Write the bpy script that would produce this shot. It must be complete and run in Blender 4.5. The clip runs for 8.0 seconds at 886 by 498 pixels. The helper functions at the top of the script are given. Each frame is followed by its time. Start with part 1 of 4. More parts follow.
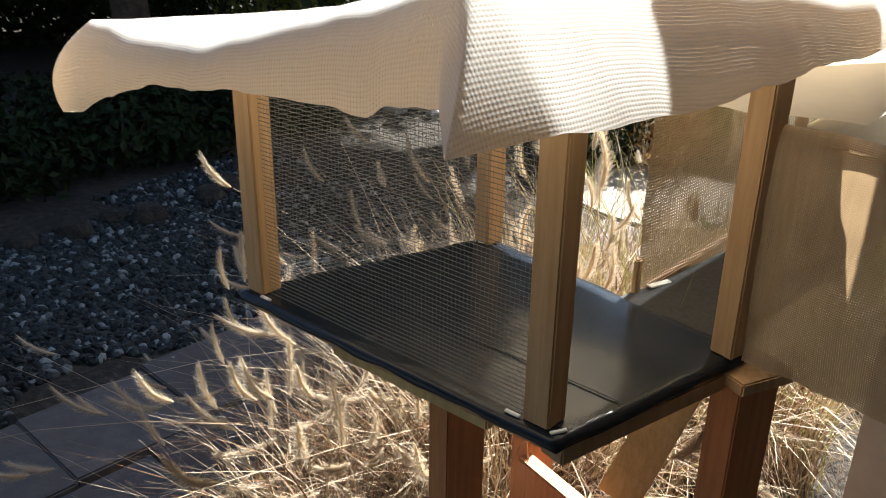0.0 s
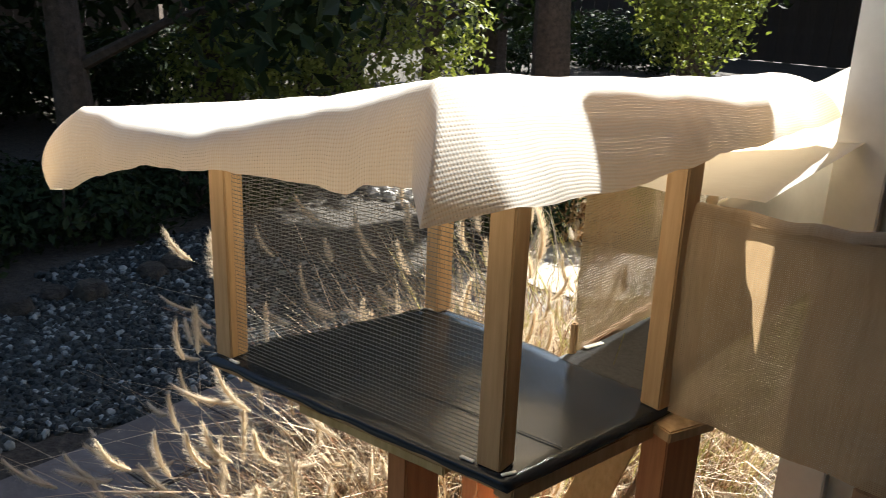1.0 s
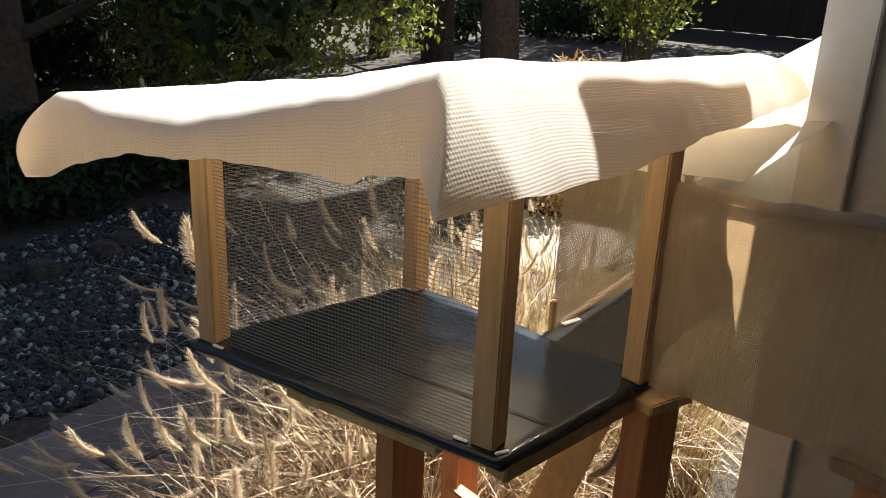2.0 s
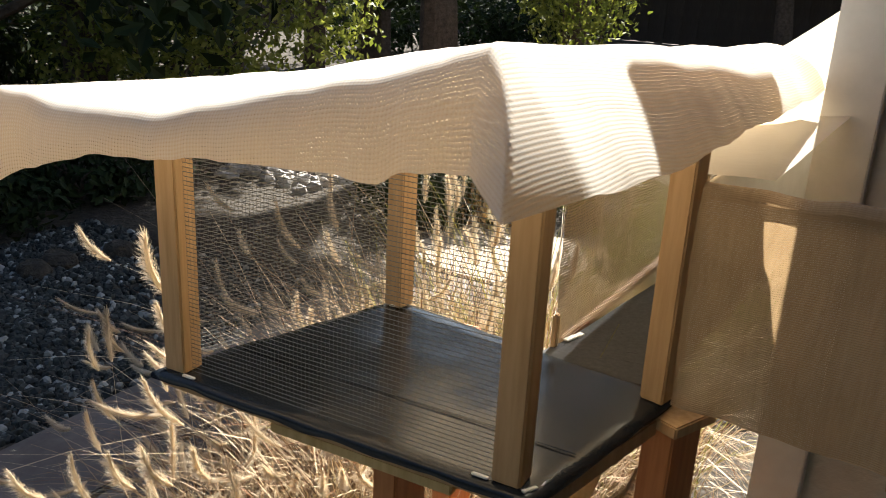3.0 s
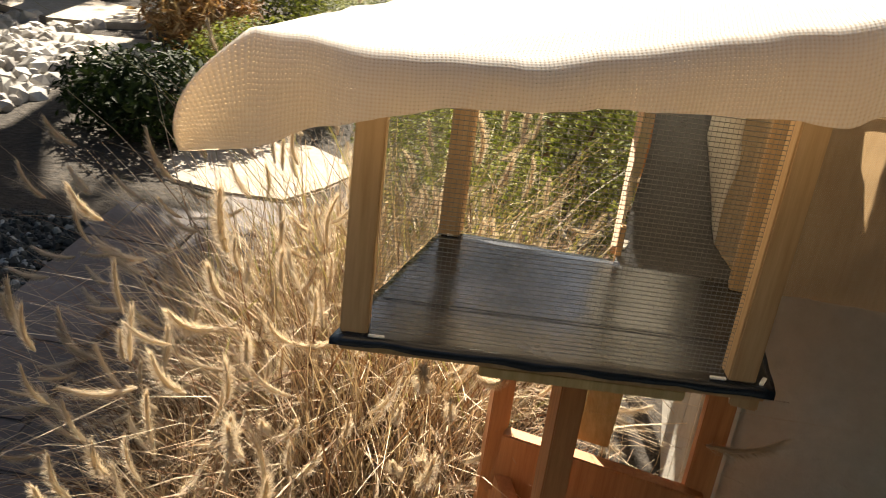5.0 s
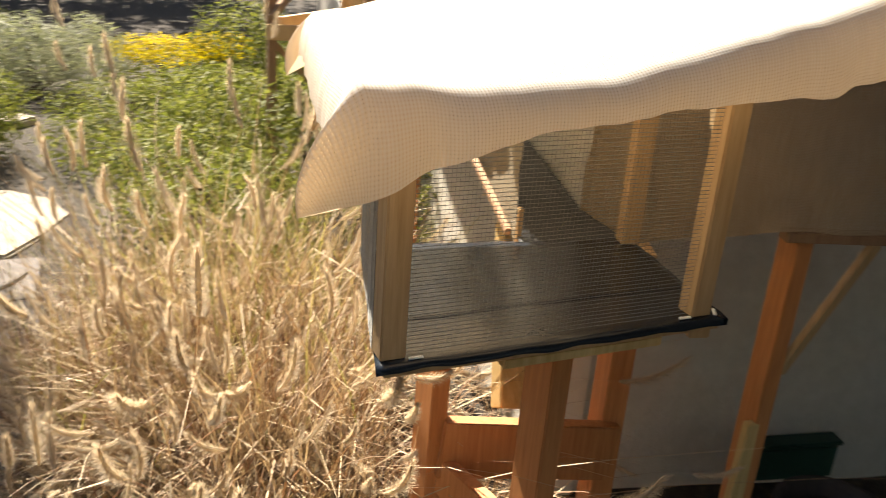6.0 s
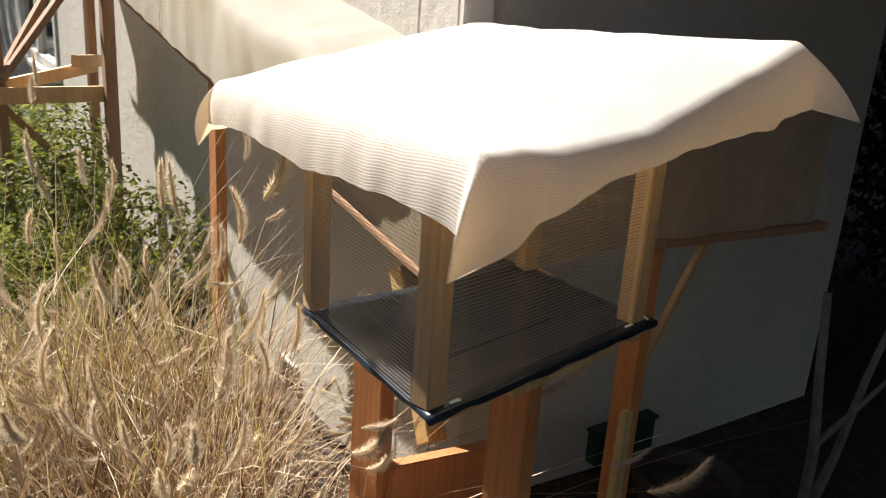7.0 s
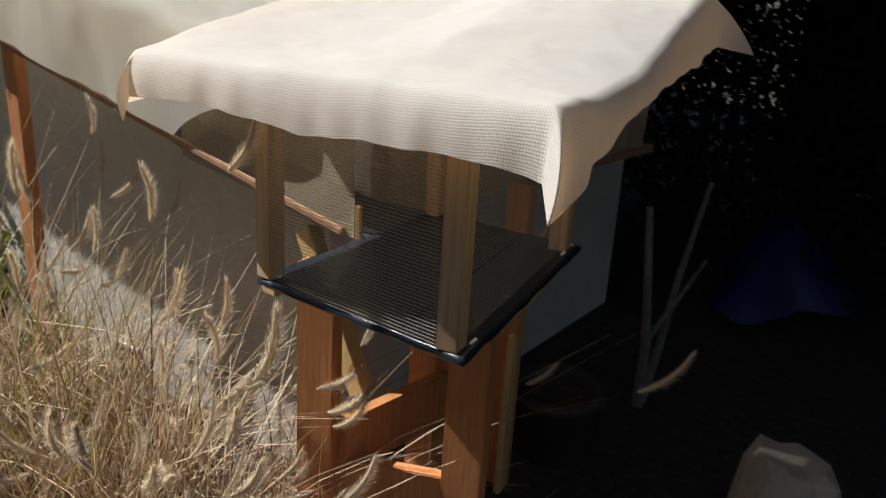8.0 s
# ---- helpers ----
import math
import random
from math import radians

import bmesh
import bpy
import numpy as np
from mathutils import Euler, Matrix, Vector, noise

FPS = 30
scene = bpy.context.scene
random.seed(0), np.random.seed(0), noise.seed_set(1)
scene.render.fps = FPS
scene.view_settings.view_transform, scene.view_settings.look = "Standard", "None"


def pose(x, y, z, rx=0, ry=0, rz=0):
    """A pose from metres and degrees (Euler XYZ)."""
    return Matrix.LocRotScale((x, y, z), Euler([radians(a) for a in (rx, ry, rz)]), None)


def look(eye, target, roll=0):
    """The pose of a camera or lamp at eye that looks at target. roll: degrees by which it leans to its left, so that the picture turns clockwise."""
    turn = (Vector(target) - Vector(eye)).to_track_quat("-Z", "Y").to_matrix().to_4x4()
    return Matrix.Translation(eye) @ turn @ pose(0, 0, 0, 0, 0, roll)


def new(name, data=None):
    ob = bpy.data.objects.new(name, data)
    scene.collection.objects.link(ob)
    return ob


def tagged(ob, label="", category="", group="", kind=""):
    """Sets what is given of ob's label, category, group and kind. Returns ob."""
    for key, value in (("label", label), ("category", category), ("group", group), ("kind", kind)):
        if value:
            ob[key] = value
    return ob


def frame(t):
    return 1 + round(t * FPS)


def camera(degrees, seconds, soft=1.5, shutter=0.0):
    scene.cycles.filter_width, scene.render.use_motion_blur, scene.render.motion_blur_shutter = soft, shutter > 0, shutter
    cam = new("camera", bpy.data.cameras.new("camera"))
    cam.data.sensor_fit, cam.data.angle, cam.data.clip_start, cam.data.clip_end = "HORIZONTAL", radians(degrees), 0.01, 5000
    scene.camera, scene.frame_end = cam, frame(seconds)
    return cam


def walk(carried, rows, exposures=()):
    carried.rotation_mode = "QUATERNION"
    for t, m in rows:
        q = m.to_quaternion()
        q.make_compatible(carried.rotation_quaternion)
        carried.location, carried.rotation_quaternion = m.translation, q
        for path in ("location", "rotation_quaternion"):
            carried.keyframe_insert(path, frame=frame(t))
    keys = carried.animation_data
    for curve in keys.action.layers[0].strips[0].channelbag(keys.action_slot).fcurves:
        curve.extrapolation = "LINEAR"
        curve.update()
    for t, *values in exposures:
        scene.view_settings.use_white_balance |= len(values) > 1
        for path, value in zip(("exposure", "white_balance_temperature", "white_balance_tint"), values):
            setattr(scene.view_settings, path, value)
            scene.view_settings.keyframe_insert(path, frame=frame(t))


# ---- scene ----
cam = camera(54.0, 8.0, soft=0.9, shutter=0.3)
PATH = [
    (0, (1.031, -0.719, 1.566), (-0.151, 0.681, 0.765), 0.9),
    (0.5, (1.1, -0.789, 1.586), (-0.153, 0.595, 0.871), 0.6),
    (1, (1.088, -0.842, 1.598), (-0.02, 0.7, 0.969), 2.2),
    (1.5, (1.035, -0.847, 1.592), (-0.008, 0.725, 0.928), 1.7),
    (1.7, (1.043, -0.884, 1.625), (0.021, 0.691, 0.936), 2.0),
    (3, (0.886, -0.814, 1.562), (0.021, 0.866, 0.906), 3.0),
    (3.5, (0.69, -0.788, 1.558), (-0.032, 0.931, 0.834), 3.4),
    (4, (0.514, -0.767, 1.508), (0.037, 1.034, 0.779), 5.0),
    (5.3, (0.01, -1.045, 1.55), (0.173, 0.78, 0.748), 5.8),
    (5.5, (-0.079, -1.03, 1.543), (0.213, 0.79, 0.769), 4.2),
    (6, (-0.354, -0.965, 1.559), (0.413, 0.721, 0.806), 4.4),
    (6.5, (-0.601, -0.901, 1.587), (0.591, 0.544, 0.885), 4.0),
    (7, (-0.787, -0.756, 1.574), (0.584, 0.558, 0.947), 4.0),
    (7.5, (-0.93, -0.562, 1.568), (0.644, 0.5, 0.939), 5.9),
    (8, (-1.081, -0.44, 1.57), (0.628, 0.329, 0.872), 3.6),
]
walk(cam, [(t, look(eye, target, roll)) for t, eye, target, roll in PATH],
     exposures=[(0, 2.40, 5920, 8), (0.5, 3.25, 5870, 6), (1.0, 2.60, 6090, 7), (1.5, 2.25, 6290, 9), (3.0, 2.50, 6500, 9), (3.5, 2.15, 6620, 9), (4.2, 1.86, 6880, 10),
                (5.5, 2.35, 7400, 11), (6.0, 2.35, 7300, 11), (6.5, 2.35, 6850, 11), (7.0, 1.79, 6400, 11), (7.5, 1.67, 6050, 10), (8.0, 1.06, 6050, 10)])

# ---- world and sun ----
SUN_AZ, SUN_EL = 94.0, 43.0          # degrees: azimuth from +x towards +y, height above the horizon
world = bpy.data.worlds.new("sky")
scene.world = world
world.use_nodes = True
wn = world.node_tree
sky = wn.nodes.new("ShaderNodeTexSky")
sky.sky_type = "NISHITA"
sky.sun_disc = False
sky.sun_elevation = radians(SUN_EL)
sky.sun_rotation = radians(90.0 - SUN_AZ)
wn.links.new(sky.outputs[0], wn.nodes["Background"].inputs[0])
wn.nodes["Background"].inputs[1].default_value = 0.043
sun_data = bpy.data.lights.new("sun", "SUN")
sun_data.energy = 4.0
sun_data.angle = radians(0.55)
sun_data.color = (1.0, 0.945, 0.85)
sun_ob = new("sun", sun_data)
sun_dir = Vector((math.cos(radians(SUN_AZ)) * math.cos(radians(SUN_EL)), math.sin(radians(SUN_AZ)) * math.cos(radians(SUN_EL)), math.sin(radians(SUN_EL))))
sun_ob.matrix_world = look(sun_dir * 30, (0, 0, 0))


# ---- materials ----
def nodes_of(name):
    m = bpy.data.materials.new(name)
    m.use_nodes = True
    nt = m.node_tree
    return m, nt, nt.nodes["Principled BSDF"]


def add(nt, kind, **sets):
    n = nt.nodes.new(kind)
    for k, v in sets.items():
        n.inputs[k.replace("_", " ")].default_value = v
    return n


def ramp(nt, fac, stops):
    r = nt.nodes.new("ShaderNodeValToRGB")
    els = r.color_ramp.elements
    while len(els) < len(stops):
        els.new(0.5)
    for e, (p, c) in zip(els, stops):
        e.position, e.color = p, (*c, 1)
    nt.links.new(fac, r.inputs[0])
    return r.outputs[0]


def mixed(nt, fac, a, b, mode="MIX"):
    m = nt.nodes.new("ShaderNodeMix")
    m.data_type, m.blend_type = "RGBA", mode
    for sock, v in ((m.inputs[0], fac), (m.inputs[6], a), (m.inputs[7], b)):
        if isinstance(v, (int, float)):
            sock.default_value = v
        elif isinstance(v, tuple):
            sock.default_value = (*v, 1)
        else:
            nt.links.new(v, sock)
    return m.outputs[2]


def coords(nt, kind="Object", scale=(1, 1, 1), rot=(0, 0, 0)):
    t = nt.nodes.new("ShaderNodeTexCoord")
    m = nt.nodes.new("ShaderNodeMapping")
    m.inputs["Scale"].default_value = scale
    m.inputs["Rotation"].default_value = rot
    nt.links.new(t.outputs[kind], m.inputs[0])
    return m.outputs[0]


def noisy(nt, vec, scale, detail=4.0, rough=0.6):
    n = add(nt, "ShaderNodeTexNoise", Scale=scale, Detail=detail, Roughness=rough)
    nt.links.new(vec, n.inputs["Vector"])
    return n.outputs[0]


def bump(nt, bsdf, height, strength, distance):
    b = add(nt, "ShaderNodeBump", Strength=strength, Distance=distance)
    nt.links.new(height, b.inputs["Height"])
    nt.links.new(b.outputs[0], bsdf.inputs["Normal"])
    return b.outputs[0]


def shift(nt, col, amount):
    """A small brightness change from object to object."""
    info = nt.nodes.new("ShaderNodeObjectInfo")
    h = nt.nodes.new("ShaderNodeHueSaturation")
    mr = add(nt, "ShaderNodeMapRange", To_Min=1 - amount, To_Max=1 + amount)
    nt.links.new(info.outputs["Random"], mr.inputs[0])
    nt.links.new(mr.outputs[0], h.inputs["Value"])
    nt.links.new(col, h.inputs["Color"])
    return h.outputs[0]


def wood(name, dark, light, rough=0.6):
    m, nt, b = nodes_of(name)
    v = coords(nt, "Object", (1, 1, 0.06))
    grain = noisy(nt, v, 95, 6, 0.65)
    v2 = coords(nt, "Object", (1, 1, 0.22))
    blotch = noisy(nt, v2, 9, 3, 0.5)
    col = ramp(nt, grain, [(0.3, dark), (0.7, light)])
    col = mixed(nt, 0.55, col, ramp(nt, blotch, [(0.3, (0.72, 0.66, 0.6)), (0.72, (1.0, 1.0, 1.0))]), "MULTIPLY")
    vk = coords(nt, "Object", (1, 1, 0.45))
    vor = add(nt, "ShaderNodeTexVoronoi", Scale=7.0)
    nt.links.new(vk, vor.inputs["Vector"])
    knots = ramp(nt, vor.outputs["Distance"], [(0.035, (0.28, 0.15, 0.07)), (0.085, (1, 1, 1))])
    col = mixed(nt, 0.8, col, knots, "MULTIPLY")
    nt.links.new(shift(nt, col, 0.09), b.inputs["Base Color"])
    b.inputs["Roughness"].default_value = rough
    bump(nt, b, grain, 0.3, 0.0015)
    return m


def cloth(name, thin, thick, through_share, cell, weave=0.7, open_share=0.0, rows=1.0, knit=0.0, wander=2.5, tint=(0.95, 0.79, 0.58)):
    """Woven cloth with threads along its own u and v (metres): diffuse and translucent, thinner between the threads."""
    m, nt, b = nodes_of(name)
    uv = nt.nodes.new("ShaderNodeTexCoord").outputs["UV"]
    sep = nt.nodes.new("ShaderNodeSeparateXYZ")
    warp = noisy(nt, uv, 16, 2, 0.5)
    nt.links.new(uv, sep.inputs[0])
    waves = []
    for axis in ("X", "Y"):
        a = nt.nodes.new("ShaderNodeMath"); a.operation = "MULTIPLY_ADD"
        a.inputs[1].default_value = 2 * math.pi / (cell * (rows if axis == "X" else 1.0))
        nt.links.new(sep.outputs[axis], a.inputs[0])
        wob = nt.nodes.new("ShaderNodeMath"); wob.operation = "MULTIPLY"
        wob.inputs[1].default_value = wander
        nt.links.new(warp, wob.inputs[0])
        nt.links.new(wob.outputs[0], a.inputs[2])
        s = nt.nodes.new("ShaderNodeMath"); s.operation = "SINE"
        nt.links.new(a.outputs[0], s.inputs[0])
        waves.append(s.outputs[0])
    mx = nt.nodes.new("ShaderNodeMath"); mx.operation = "MAXIMUM"
    nt.links.new(waves[0], mx.inputs[0]); nt.links.new(waves[1], mx.inputs[1])
    if knit:
        ridge = nt.nodes.new("ShaderNodeMath"); ridge.operation = "MULTIPLY"
        ridge.inputs[1].default_value = 1 - knit
        nt.links.new(waves[1], ridge.inputs[0])
        mx = nt.nodes.new("ShaderNodeMath"); mx.operation = "MULTIPLY_ADD"
        mx.inputs[1].default_value = knit
        nt.links.new(waves[0], mx.inputs[0]); nt.links.new(ridge.outputs[0], mx.inputs[2])
    thread = add(nt, "ShaderNodeMapRange", From_Min=-1.0, From_Max=1.0)
    nt.links.new(mx.outputs[0], thread.inputs[0])
    big = noisy(nt, coords(nt, "UV"), 5, 3, 0.6)
    slub = noisy(nt, coords(nt, "UV", (1, 0.08, 1)), 160, 3, 0.6)
    col = mixed(nt, thread.outputs[0], thin, thick)
    col = mixed(nt, 0.35 * weave, col, ramp(nt, slub, [(0.3, (0.6, 0.55, 0.5)), (0.65, (1, 1, 1))]), "MULTIPLY")
    col = mixed(nt, 0.4, col, ramp(nt, big, [(0.3, (0.88, 0.865, 0.84)), (0.7, (1, 1, 1))]), "MULTIPLY")
    nt.links.new(col, b.inputs["Base Color"])
    b.inputs["Roughness"].default_value = 0.9
    b.inputs["Specular IOR Level"].default_value = 0.15
    nrm = bump(nt, b, thread.outputs[0], 0.6 * weave, 0.0012)
    tr = nt.nodes.new("ShaderNodeBsdfTranslucent")
    nt.links.new(mixed(nt, 0.9, col, tint, "MULTIPLY"), tr.inputs[0])
    mix = nt.nodes.new("ShaderNodeMixShader")
    share = add(nt, "ShaderNodeMapRange", To_Min=min(0.9, through_share * 1.5), To_Max=through_share * 0.75)
    nt.links.new(thread.outputs[0], share.inputs[0])
    nt.links.new(share.outputs[0], mix.inputs[0])
    nt.links.new(b.outputs[0], mix.inputs[1]); nt.links.new(tr.outputs[0], mix.inputs[2])
    last = mix.outputs[0]
    if open_share > 0:
        hole = nt.nodes.new("ShaderNodeMath"); hole.operation = "LESS_THAN"
        hole.inputs[1].default_value = open_share
        nt.links.new(thread.outputs[0], hole.inputs[0])
        clear = nt.nodes.new("ShaderNodeBsdfTransparent")
        m2 = nt.nodes.new("ShaderNodeMixShader")
        nt.links.new(hole.outputs[0], m2.inputs[0])
        nt.links.new(last, m2.inputs[1]); nt.links.new(clear.outputs[0], m2.inputs[2])
        last = m2.outputs[0]
    nt.links.new(last, nt.nodes["Material Output"].inputs[0])
    return m


def leafy(name, a, b_, c, through_share=0.35, rough=0.5, tint=(1.0, 1.05, 0.55)):
    m, nt, b = nodes_of(name)
    geo = nt.nodes.new("ShaderNodeNewGeometry")
    v = coords(nt, "Object")
    col = ramp(nt, geo.outputs["Random Per Island"], [(0.0, a), (0.55, b_), (1.0, c)])
    big = noisy(nt, v, 2.5, 2, 0.5)
    col = mixed(nt, 0.5, col, ramp(nt, big, [(0.3, (0.55, 0.6, 0.5)), (0.7, (1, 1, 1))]), "MULTIPLY")
    nt.links.new(col, b.inputs["Base Color"])
    b.inputs["Roughness"].default_value = rough
    b.inputs["Specular IOR Level"].default_value = 0.12
    tr = nt.nodes.new("ShaderNodeBsdfTranslucent")
    nt.links.new(mixed(nt, 1.0, col, tint, "MULTIPLY"), tr.inputs[0])
    mix = nt.nodes.new("ShaderNodeMixShader")
    mix.inputs[0].default_value = through_share
    nt.links.new(b.outputs[0], mix.inputs[1]); nt.links.new(tr.outputs[0], mix.inputs[2])
    nt.links.new(mix.outputs[0], nt.nodes["Material Output"].inputs[0])
    return m


def grainy(name, stops, scale, rough=0.85, bumps=(0.5, 0.004), big=(0.6, 2.0), detail=6):
    m, nt, b = nodes_of(name)
    v = coords(nt, "Object")
    n = noisy(nt, v, scale, detail, 0.65)
    col = shift(nt, ramp(nt, n, stops), 0.12)
    bn = noisy(nt, v, big[1], 3, 0.55)
    col = mixed(nt, big[0], col, ramp(nt, bn, [(0.32, (0.6, 0.58, 0.55)), (0.68, (1, 1, 1))]), "MULTIPLY")
    nt.links.new(col, b.inputs["Base Color"])
    b.inputs["Roughness"].default_value = rough
    bump(nt, b, n, *bumps)
    return m


PINE = wood("pine", (0.50, 0.32, 0.155), (0.68, 0.475, 0.265))
CEDAR = wood("cedar", (0.47, 0.18, 0.062), (0.66, 0.30, 0.115))
FRESH = wood("fresh_pine", (0.58, 0.40, 0.16), (0.76, 0.58, 0.28))
OLD_WOOD = wood("weathered_wood", (0.24, 0.135, 0.075), (0.40, 0.245, 0.14), 0.75)
SHADE_CLOTH = cloth("knitted_shade_cloth", (0.80, 0.75, 0.665), (0.88, 0.855, 0.815), 0.42, 0.0042, 0.35, 0.028, 1.0, 0.60, 0.35)
TARP = cloth("cream_canvas", (0.78, 0.73, 0.64), (0.87, 0.84, 0.77), 0.66, 0.0016, 0.3, tint=(0.97, 0.92, 0.82))
LINING = cloth("open_burlap", (0.30, 0.25, 0.18), (0.40, 0.34, 0.25), 0.20, 0.0048, 1.0, 0.34, 1.0, 0.0, 0.5)
BURLAP = cloth("burlap", (0.42, 0.335, 0.235), (0.51, 0.415, 0.30), 0.36, 0.0030, 1.0, 0.20)
STUCCO = grainy("stucco", [(0.3, (0.60, 0.555, 0.48)), (0.7, (0.70, 0.655, 0.575))], 22, 0.92, (0.55, 0.010), (0.3, 1.3))
TRIM = grainy("painted_trim", [(0.3, (0.66, 0.63, 0.58)), (0.7, (0.74, 0.71, 0.66))], 20, 0.55, (0.15, 0.002), (0.3, 2))
SOIL = grainy("soil", [(0.25, (0.020, 0.016, 0.012)), (0.5, (0.042, 0.033, 0.024)), (0.75, (0.095, 0.075, 0.054))], 26, 0.95, (0.9, 0.03), (0.7, 0.7))
# paver stone toned down: the tree shade over the path is in its colour
SHADED_SLAB = grainy("shaded_sandstone", [(0.3, (0.105, 0.09, 0.086)), (0.7, (0.17, 0.147, 0.137))], 14, 0.85, (0.5, 0.01), (0.5, 2.2))
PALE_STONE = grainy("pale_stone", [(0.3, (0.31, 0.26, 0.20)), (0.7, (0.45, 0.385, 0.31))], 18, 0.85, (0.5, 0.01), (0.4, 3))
BARK = grainy("bark", [(0.3, (0.05, 0.035, 0.025)), (0.7, (0.14, 0.10, 0.075))], 22, 0.95, (1.0, 0.02), (0.5, 3))
PALE_BARK = grainy("pale_bark", [(0.3, (0.12, 0.105, 0.09)), (0.7, (0.22, 0.20, 0.175))], 22, 0.9, (0.6, 0.006), (0.5, 6))
# near-black: gloom behind the trees, porch and window is put into the colour
NEAR_BLACK_WOOD = wood("near_black_wood", (0.030, 0.022, 0.018), (0.06, 0.045, 0.036), 0.8)
# clay colour lowered to carry the shade that the pot stands in
TERRACOTTA = grainy("terracotta", [(0.3, (0.11, 0.045, 0.026)), (0.7, (0.17, 0.075, 0.042))], 30, 0.85, (0.3, 0.003))
GREEN_PLASTIC = grainy("green_plastic", [(0.3, (0.012, 0.05, 0.035)), (0.7, (0.016, 0.065, 0.045))], 60, 0.5, (0.1, 0.001))
POT = grainy("dark_clay", [(0.3, (0.03, 0.025, 0.022)), (0.7, (0.06, 0.045, 0.04))], 30, 0.7, (0.3, 0.003))

DRY = leafy("dry_grass", (0.23, 0.10, 0.045), (0.84, 0.69, 0.50), (0.12, 0.05, 0.024), 0.20, 0.5, (1.0, 0.85, 0.62))
GREEN_BLADE = leafy("green_grass", (0.22, 0.21, 0.07), (0.38, 0.33, 0.13), (0.55, 0.45, 0.22), 0.4, 0.5)
SPIKE = leafy("grass_spike", (0.74, 0.62, 0.49), (0.86, 0.77, 0.65), (0.60, 0.45, 0.34), 0.5, 0.7, (1.0, 0.93, 0.8))
LEAF = leafy("green_leaf", (0.10, 0.12, 0.035), (0.19, 0.205, 0.062), (0.33, 0.32, 0.12), 0.38, 0.6)
# near-black leaves: the deep shade they stand in is put into the colour
LEAF_SHADE = leafy("shaded_leaf", (0.012, 0.02, 0.008), (0.022, 0.035, 0.012), (0.035, 0.05, 0.02), 0.15, 0.6)
LEAF_LIME = leafy("lime_leaf", (0.13, 0.15, 0.04), (0.22, 0.235, 0.065), (0.32, 0.32, 0.10), 0.42, 0.5)
LEAF_GREY = leafy("grey_leaf", (0.28, 0.29, 0.235), (0.42, 0.42, 0.37), (0.55, 0.54, 0.48), 0.3, 0.7)
LEAF_RUST = leafy("rust_leaf", (0.22, 0.11, 0.05), (0.40, 0.25, 0.12), (0.58, 0.45, 0.27), 0.35, 0.6, (1.0, 0.85, 0.6))
PETAL = leafy("yellow_petal", (0.62, 0.46, 0.02), (0.72, 0.56, 0.03), (0.5, 0.36, 0.02), 0.4, 0.6)

WIRE, nt, b = nodes_of("galvanised_wire")
b.inputs["Metallic"].default_value = 0.0
b.inputs["Roughness"].default_value = 0.7
b.inputs["Specular IOR Level"].default_value = 0.15
nt.links.new(ramp(nt, noisy(nt, coords(nt), 240, 3), [(0.35, (0.15, 0.15, 0.148)), (0.75, (0.26, 0.26, 0.25))]), b.inputs["Base Color"])

TRAY, nt, b = nodes_of("black_mat")
v = coords(nt)
fine = noisy(nt, v, 420, 3, 0.6)
dust = noisy(nt, v, 9, 5, 0.65)
col = ramp(nt, fine, [(0.3, (0.007, 0.010, 0.015)), (0.7, (0.017, 0.024, 0.035))])
nt.links.new(mixed(nt, ramp(nt, dust, [(0.45, (0, 0, 0)), (0.8, (0.5, 0.5, 0.5))]), col, (0.020, 0.026, 0.035)), b.inputs["Base Color"])
nt.links.new(ramp(nt, dust, [(0.3, (0.16, 0.16, 0.16)), (0.8, (0.30, 0.30, 0.30))]), b.inputs["Roughness"])
b.inputs["Specular IOR Level"].default_value = 0.33
bump(nt, b, noisy(nt, v, 26, 3), 0.10, 0.006)

RAMP_MAT = grainy("grey_mat", [(0.3, (0.03, 0.032, 0.035)), (0.7, (0.062, 0.064, 0.068))], 120, 0.85, (0.4, 0.002), (0.4, 5))
GLASS, nt, b = nodes_of("window_glass")
b.inputs["Base Color"].default_value = (0.9, 0.95, 0.95, 1)
b.inputs["Roughness"].default_value = 0.02
b.inputs["Transmission Weight"].default_value = 1.0
TAG, nt, b = nodes_of("white_label")
b.inputs["Base Color"].default_value = (0.78, 0.78, 0.76, 1)
nt.links.new(ramp(nt, noisy(nt, coords(nt), 90, 3), [(0.3, (0.6, 0.6, 0.58)), (0.6, (0.82, 0.82, 0.8))]), b.inputs["Base Color"])


# ---- small builders ----
def part(name, bm, material, parent=None, label="", smooth=False):
    me = bpy.data.meshes.new(name)
    bm.to_mesh(me)
    bm.free()
    me.materials.append(material)
    if smooth:
        me.shade_smooth()
    ob = new(name, me)
    ob.parent = parent
    if label:
        ob["label"] = label
    return ob


def thing(name, label, category, group="", kind=""):
    return tagged(new(name), label, category, group, kind)


